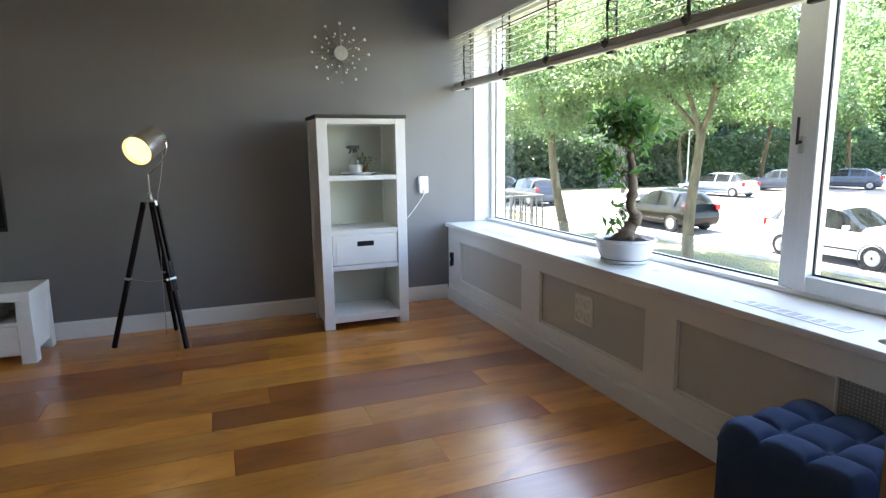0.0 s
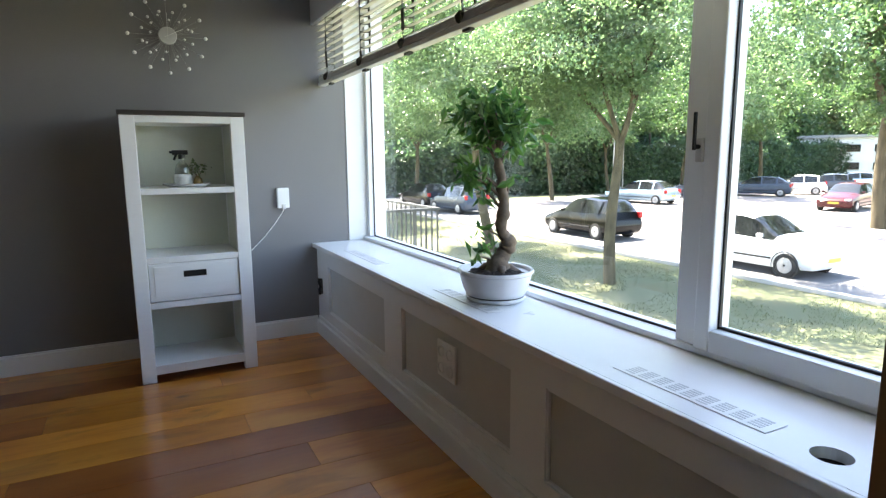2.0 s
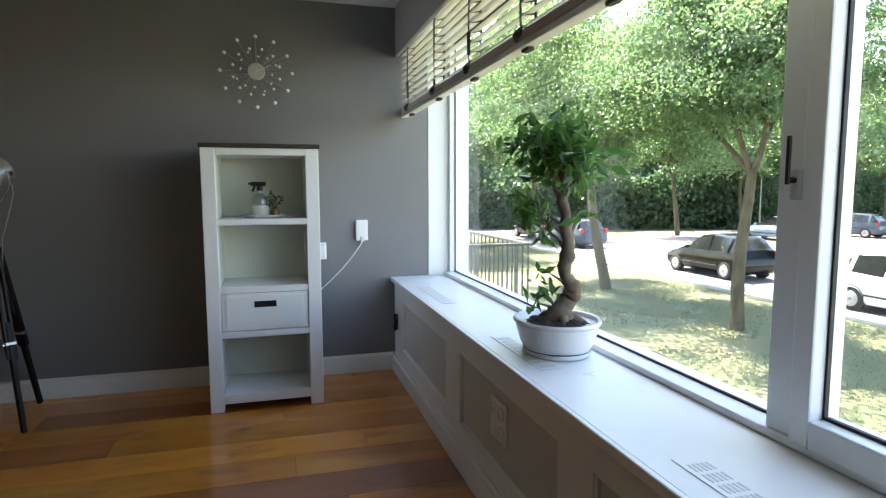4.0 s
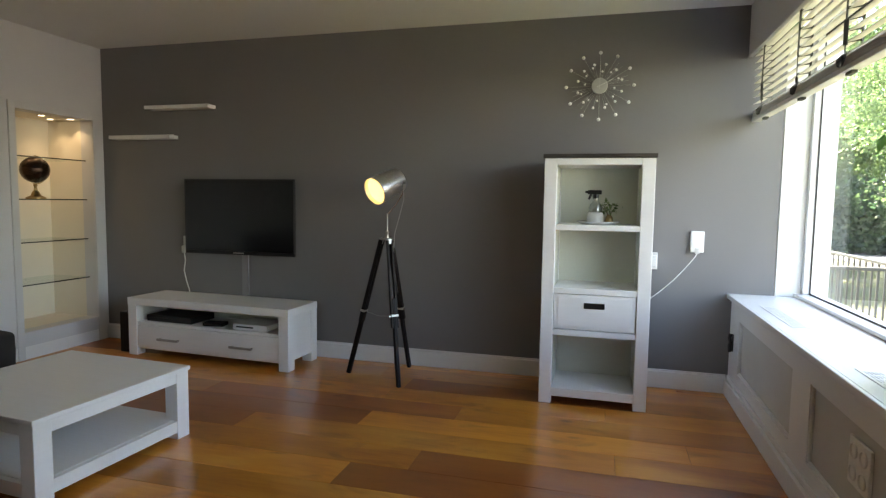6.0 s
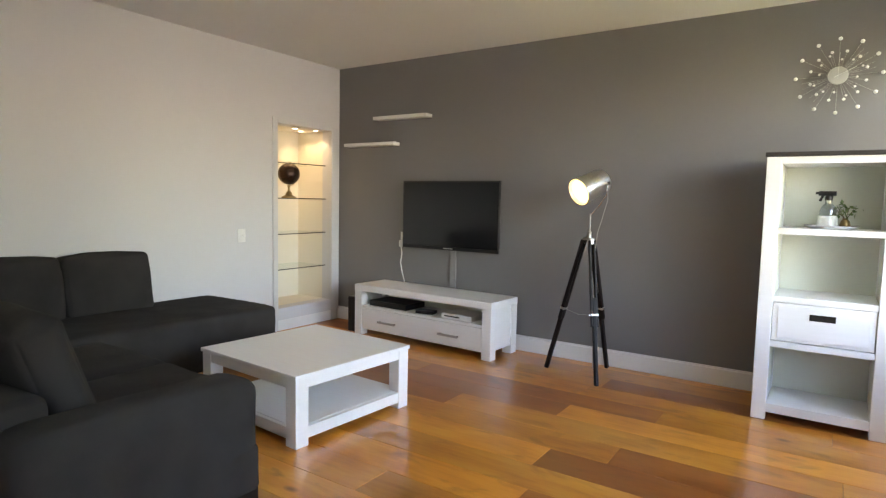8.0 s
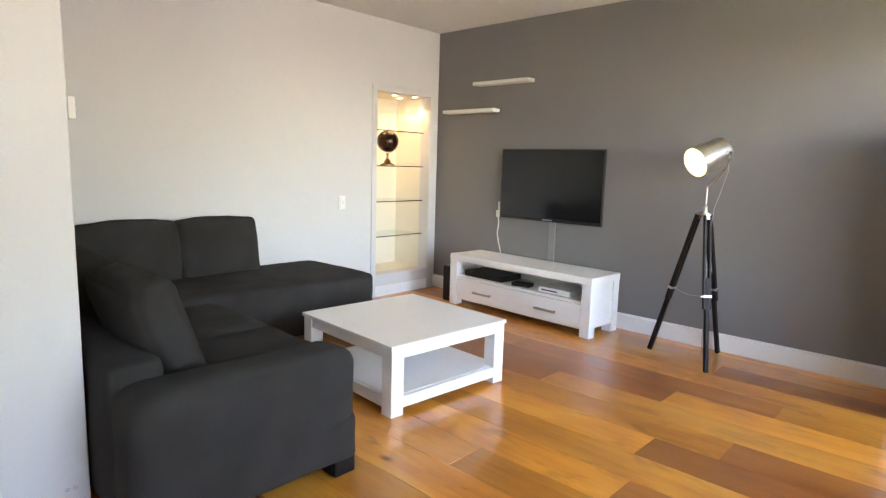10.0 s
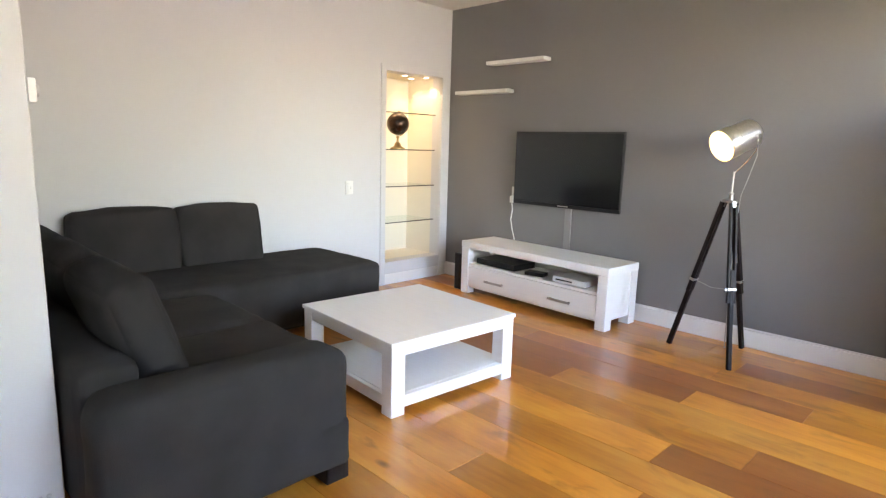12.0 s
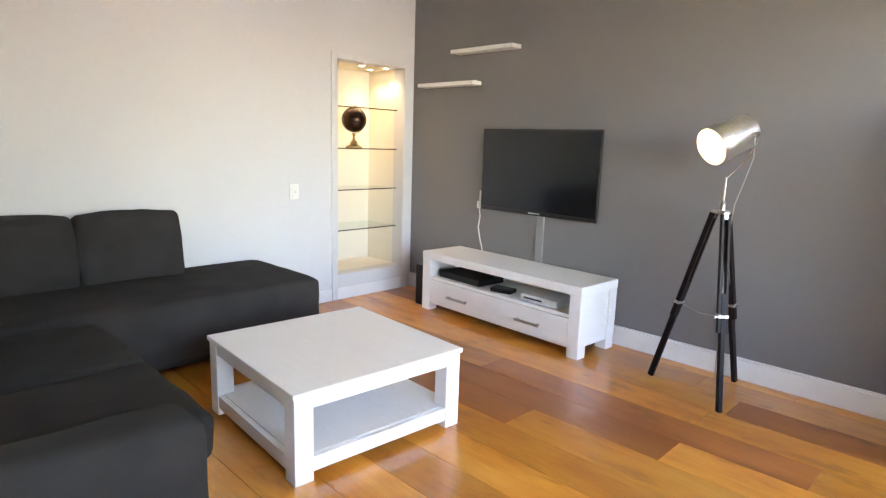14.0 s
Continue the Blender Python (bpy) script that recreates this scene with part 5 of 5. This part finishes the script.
# far flats behind the trees
fb = thing("apartment_building", (98, 50, G), "low white building far behind the car park", "building", turn=25)
part("wall", b1((-6, -13, 0), (6, 13, 5.4)), M_RENDER, fb)
part("roof", b1((-6.4, -13.4, 5.4), (6.4, 13.4, 5.8)), M_CONC, fb)
w0 = part("window", b1((-6.08, -0.8, 0), (-5.98, 0.8, 1.0)), M_CARGLASS, fb)
for r in range(2):
    for c in range(8):
        o = w0 if (r, c) == (0, 0) else w0.copy()
        if o is not w0:
            scene.collection.objects.link(o)
        o.matrix_basis = Matrix.Translation((0, -11.2 + c * 3.2, 0.9 + r * 2.5))


# ---- cars ----
def car(place, turn, paint, label, kind="hatch", back="tail"):
    """A parked car: x runs from nose to tail. Body shell, glasshouse, wheels, lamps and plates."""
    c = thing("car", place, label, "car", "parked cars", turn)
    if kind == "hatch":
        L, W = 3.95, 0.84
        st = [(0, .38, .56, .60, .72, .60), (.12, .24, .66, .72, .92, .80), (.95, .20, .88, .95, 1, .86), (1.08, .20, .90, 1.0, 1, .84), (1.80, .20, .93, 1.42, 1, .70), (2.38, .20, .94, 1.49, 1, .72), (2.46, .20, .94, 1.49, 1, .72), (3.30, .20, .98, 1.44, 1, .70), (3.42, .20, .99, 1.40, 1, .70), (3.80, .22, .98, 1.02, .99, .84), (3.93, .30, .72, .76, .93, .84), (3.97, .40, .56, .58, .86, .78)]
    elif kind == "wagon":
        L, W = 4.75, 0.90
        st = [(0, .36, .54, .58, .72, .6), (.15, .22, .66, .70, .93, .8), (1.15, .20, .86, .92, 1, .88), (1.32, .20, .89, .97, 1, .85), (2.1, .20, .92, 1.40, 1, .70), (2.72, .20, .93, 1.46, 1, .72), (2.8, .20, .93, 1.46, 1, .72), (3.7, .20, .95, 1.43, 1, .70), (3.8, .2, .95, 1.42, 1, .70), (4.5, .22, .98, 1.03, .98, .84), (4.68, .30, .74, .78, .93, .84), (4.75, .40, .56, .58, .86, .8)]
    else:
        L, W = 4.05, 0.86
        st = [(0, .38, .58, .62, .72, .6), (.12, .22, .70, .76, .93, .8), (.80, .20, .94, 1.0, 1, .88), (.95, .20, .98, 1.06, 1, .86), (1.75, .20, 1.02, 1.60, 1, .74), (2.4, .20, 1.02, 1.66, 1, .76), (2.48, .20, 1.02, 1.66, 1, .76), (3.5, .20, 1.04, 1.64, 1, .76), (3.62, .20, 1.04, 1.60, 1, .76), (3.92, .22, 1.0, 1.06, .99, .88), (4.02, .30, .8, .84, .95, .88), (4.05, .4, .58, .6, .88, .8)]
    bm, gm = bmesh.new(), bmesh.new()

    def ring(b, s):
        x, zb, zt, zr, wf, wt = s
        w = W * wf
        crown = 0.03 * min(1.0, x / 0.4, (L - x + 0.02) / 0.3)
        half = [(w * 0.86, zb), (w * 0.985, zb + 0.10), (w * 1.015, (zb + zt) / 2 - 0.03), (w * 1.012, (zb + zt) / 2 + 0.14), (w * 0.965, zt), (W * wt, max(zr - 0.03, zt + 0.005)),
                (W * wt * 0.84, zr + crown * 0.3), (W * wt * 0.45, zr + crown)]
        return [b.verts.new((x - L / 2, y, z)) for y, z in half + [(-y, z) for y, z in half[::-1]]]

    # stations between the main ones, on a smooth curve
    fine = []
    for i in range(len(st) - 1):
        a, b_, c_, d_ = (np.array(st[max(0, min(len(st) - 1, q))]) for q in (i - 1, i, i + 1, i + 2))
        for f in (0, 1 / 3, 2 / 3):
            m0, m1 = (c_ - a) * 0.18, (d_ - b_) * 0.18
            h = (2 * f ** 3 - 3 * f * f + 1) * b_ + (f ** 3 - 2 * f * f + f) * m0 + (3 * f * f - 2 * f ** 3) * c_ + (f ** 3 - f * f) * m1
            h[0] = b_[0] + (c_[0] - b_[0]) * f
            fine.append((i, h))
    fine.append((len(st) - 1, np.array(st[-1])))
    rings, grings = [ring(bm, s) for _, s in fine], [ring(gm, s) for _, s in fine]
    for j, (i, _) in enumerate(fine[:-1]):
        for k in range(15):
            side_glass = 3 <= i < 9 and k in (4, 10) and i not in (5, 7)
            screen = i in (3, 8) and k in (5, 6, 7, 8, 9)
            b_, r = (gm, grings) if side_glass or screen else (bm, rings)
            b_.faces.new((r[j][k], r[j][k + 1], r[j + 1][k + 1], r[j + 1][k]))
        bm.faces.new((rings[j][15], rings[j][0], rings[j + 1][0], rings[j + 1][15]))
    bm.faces.new(rings[0][::-1])
    bm.faces.new(rings[-1])
    bmesh.ops.delete(gm, geom=[v for v in gm.verts if not v.link_faces], context="VERTS")
    bmesh.ops.recalc_face_normals(bm, faces=bm.faces)
    bmesh.ops.recalc_face_normals(gm, faces=gm.faces)
    body = part("body", bm, paint, c, smooth=True, sharp=40)
    part("windows", gm, M_CARGLASS, body, "dark tinted windows", smooth=True, sharp=40)
    front_w, rear_w = 0.72, L - 0.72
    for wx in (front_w, rear_w):
        for sy in (-1, 1):
            wm = pose(wx - L / 2, sy * (W - 0.085), 0.31, 90, 0, 0)
            wh = part("wheel", lathe(bmesh.new(), [(0, -0.10), (0.19, -0.10), (0.20, -0.11), (0.295, -0.105), (0.312, -0.08), (0.312, 0.08), (0.295, 0.105), (0.20, 0.11), (0.19, 0.10), (0, 0.10)], 26, m=wm), M_TYRE, c, "black tyre", smooth=True)
            part("rim", lathe(bmesh.new(), [(0.06, sy * -0.122), (0.19, sy * -0.112), (0.195, sy * -0.118), (0.20, sy * -0.108)], 20, m=wm), M_RIM, wh, "alloy rim")
            bm2 = bmesh.new()
            for k in range(5):
                a = k * 1.2566
                p0 = Vector((0.03 * math.cos(a), 0.03 * math.sin(a), sy * -0.118))
                p1 = Vector((0.185 * math.cos(a), 0.185 * math.sin(a), sy * -0.112))
                beam(bm2, p0, p1, 0.05, 0.02)
            bmesh.ops.transform(bm2, matrix=wm, verts=bm2.verts)
            part("spokes", bm2, M_RIM, wh)
            # no arch is cut: a dark ring paints the shaded gap round the wheel
            part("arch_shade_ring", lathe(bmesh.new(), [(0.335, -0.115), (0.345, -0.118), (0.362, -0.112)], 24, m=wm), M_TYRE, c)
    for sy in (-1, 1):
        part("headlight", b1((-L / 2 + 0.05, sy * W * 0.55, 0.60), (-L / 2 + 0.24, sy * W * 0.86, 0.70), 0.03), M_HEAD, body)
        zt = 0.72 if kind != "hatch" else 0.80
        part("tail_light", b1((L / 2 - 0.16, sy * W * 0.76, zt), (L / 2 - 0.02, sy * W * 0.96, zt + 0.22), 0.02), M_TAIL, body)
        part("mirror", b1((-L / 2 + 1.35, sy * (W - 0.02), 0.95), (-L / 2 + 1.47, sy * (W + 0.14), 1.06), 0.03), paint, body)
        bm2 = bmesh.new()
        box(bm2, (-L / 2 + 1.1, sy * (W * 1.005), 0.42), (L / 2 - 1.05, sy * (W * 1.028), 0.47), 0.01)
        part("side_strip", bm2, M_TYRE, body)
    part("number_plate", b1((-L / 2 - 0.012, -0.26, 0.42), (-L / 2 + 0.02, 0.26, 0.53), 0.004), M_PLATE, body, "blank yellow number plate")
    part("number_plate", b1((L / 2 - 0.03, -0.26, 0.50), (L / 2 + 0.012, 0.26, 0.61), 0.004), M_PLATE, body, "blank yellow number plate")
    return c


def paint(name, rgb, metal=0.1):
    return mat(name, rgb, 0.16, metal, vary=0.05, scale=3, coat=0.0, spec=0.25, wear=0.03)


P_BLACK, P_SILVER, P_WHITE = paint("black_car_paint", (0.0022, 0.0022, 0.0025)), paint("silver_blue_car_paint", (0.38, 0.47, 0.52), 0.5), paint("white_car_paint", (0.75, 0.75, 0.74), 0)
P_GREY, P_RED = paint("slate_car_paint", (0.06, 0.075, 0.10)), paint("dark_red_car_paint", (0.055, 0.012, 0.015))
car((17.2, 18.9, G + 0.012), -90, P_BLACK, "black hatchback parked along the street")
car((16.6, 11.3, G + 0.012), 90, P_WHITE, "white compact car parked along the street")
car((31.0, 29.6, G + 0.014), -80, P_SILVER, "silver-blue estate car in the car park", "wagon")
car((17.9, 35.5, G + 0.012), -90, P_BLACK, "black estate car parked along the street", "wagon")
car((17.6, 30.4, G + 0.012), -86, P_GREY, "dark hatchback parked along the street")
car((37.6, 30.6, G + 0.014), -75, P_GREY, "slate grey hatchback in the car park")
car((43.2, 29.8, G + 0.014), -62, P_GREY, "slate blue estate car in the car park", "wagon")
car((47.2, 29.2, G + 0.014), -58, P_WHITE, "white hatchback in the car park")
car((58.0, 31.0, G + 0.014), -40, P_SILVER, "silver estate car in the car park", "wagon")
car((36.9, 19.9, G + 0.014), 12, P_RED, "dark red saloon in the car park", "wagon")
car((51.5, 29.5, G + 0.014), -50, P_GREY, "slate grey hatchback in the car park")

# ---- lamp posts ----
for x, y, h in ((30.2, 31.4, 4.2), (39.0, 39.5, 7.0)):
    lp = thing("street_lamp", (x, y, G), "slim grey steel street lamp", "street lamp", "street lamps")
    part("pole", tube(bmesh.new(), [(0, 0, 0), (0, 0, 1.0), (0, 0, 1.02), (0, 0, h)], [0.075, 0.075, 0.05, 0.04], 10), M_RIM, lp)
    part("lamp_head", b1((-0.1, -0.5, h - 0.02), (0.1, 0.1, h + 0.1), 0.03), M_RIM, lp)

# ---- balcony next door ----
bal = thing("balcony", (3.16, 5.93, -0.2), "neighbouring concrete balcony with a dark iron railing", "balcony")
BX, BLEN, BT = 0.72, 3.2, 1.02
part("slab", b1((0, -0.03, -0.16), (BX + 0.05, BLEN, 0.0), 0.01), M_CONC, bal)
part("top_rail", b1((0.0, -0.02, BT - 0.012), (BX + 0.02, 0.02, BT + 0.012), 0.003), M_IRON, bal)
part("top_rail", b1((BX - 0.02, 0.02, BT - 0.012), (BX + 0.02, BLEN, BT + 0.012), 0.003), M_IRON, bal)
part("lower_rail", b1((0.0, -0.012, 0.10), (BX + 0.012, 0.012, 0.12)), M_IRON, bal)
part("lower_rail", b1((BX - 0.012, 0.012, 0.10), (BX + 0.012, BLEN, 0.12)), M_IRON, bal)
bar = b1((-0.007, -0.007, 0.0), (0.007, 0.007, BT - 0.012))
b0 = part("baluster", bar, M_IRON, bal)
spots = [(0.12 * k, 0.0) for k in range(7)] + [(BX, 0.12 * k) for k in range(1, 27)]
for i, (x, y) in enumerate(spots):
    o = b0 if i == 0 else b0.copy()
    if i:
        scene.collection.objects.link(o)
    o.matrix_basis = Matrix.Translation((x, y, 0))

# ---- floor boards ----
M_OAK = plank_mat("oiled_oak", (0.78, 0.355, 0.062), (0.65, 0.24, 0.03), (0.43, 0.12, 0.012), 0.30)
M_OAKD = plank_mat("dark_oak", (0.44, 0.155, 0.032), (0.36, 0.105, 0.018), (0.24, 0.06, 0.009), 0.30)
floor = structure("floor", b1((WX0, BACK_Y, -0.0215), (2.575, GREY_Y, -0.016)), M_HOLE, "oiled oak plank floor in honey tones", "floor")
PW, Y0 = 0.2255, 3.43
rng = np.random.default_rng(4)
fixed = {0: [(-0.9, 0), (0.61, 1), (2.05, 0)], 2: [(-1.7, 1), (-0.2, 0), (1.84, 0)], 3: [(-1.4, 1), (0.446, 0), (2.2, 0)], 4: [(-0.75, 1), (0.953, 0)], 6: [(-1.3, 0), (0.482, 1), (2.0, 0)], -1: [(-0.5, 0), (1.34, 0)], -3: [(0.1, 0), (1.55, 0)]}
k_lo, k_hi = int((BACK_Y - Y0) / PW) - 1, int((GREY_Y - Y0) / PW) + 1
for k in range(k_lo, k_hi):
    y0, y1 = max(BACK_Y, Y0 + k * PW), min(GREY_Y - 0.002, Y0 + (k + 1) * PW)
    if y1 - y0 < 0.02:
        continue
    if k in fixed:
        cuts = [WX0 + 0.002] + [c for c, _ in fixed[k]] + [2.573]
        tones = [0] + [d for _, d in fixed[k]]
    else:
        cuts = [WX0 + 0.002]
        x = WX0 - rng.uniform(0.0, 1.4)
        while True:
            x += rng.uniform(1.3, 2.2)
            if x > 2.573 - 0.3:
                break
            if x > cuts[-1] + 0.3:
                cuts.append(x)
        cuts.append(2.573)
        tones = [int(rng.random() < 0.14) for _ in cuts[1:]]
    for a, c, d in zip(cuts, cuts[1:], tones):
        bm = bmesh.new()
        lift = rng.uniform(-0.0006, 0.0)
        e, zt = 0.0012, lift
        va = [bm.verts.new(v) for v in ((a + 0.0006, y0 + 0.0007, -0.016), (c - 0.0006, y0 + 0.0007, -0.016), (c - 0.0006, y1 - 0.0007, -0.016), (a + 0.0006, y1 - 0.0007, -0.016))]
        vb = [bm.verts.new(v) for v in ((a + 0.0006, y0 + 0.0007, zt - e), (c - 0.0006, y0 + 0.0007, zt - e), (c - 0.0006, y1 - 0.0007, zt - e), (a + 0.0006, y1 - 0.0007, zt - e))]
        vc = [bm.verts.new(v) for v in ((a + e, y0 + e, zt), (c - e, y0 + e, zt), (c - e, y1 - e, zt), (a + e, y1 - e, zt))]
        for lo_, hi_ in ((va, vb), (vb, vc)):
            for i in range(4):
                bm.faces.new((lo_[i], lo_[(i + 1) % 4], hi_[(i + 1) % 4], hi_[i]))
        bm.faces.new(vc)
        part("plank", bm, M_OAKD if d else M_OAK, floor)
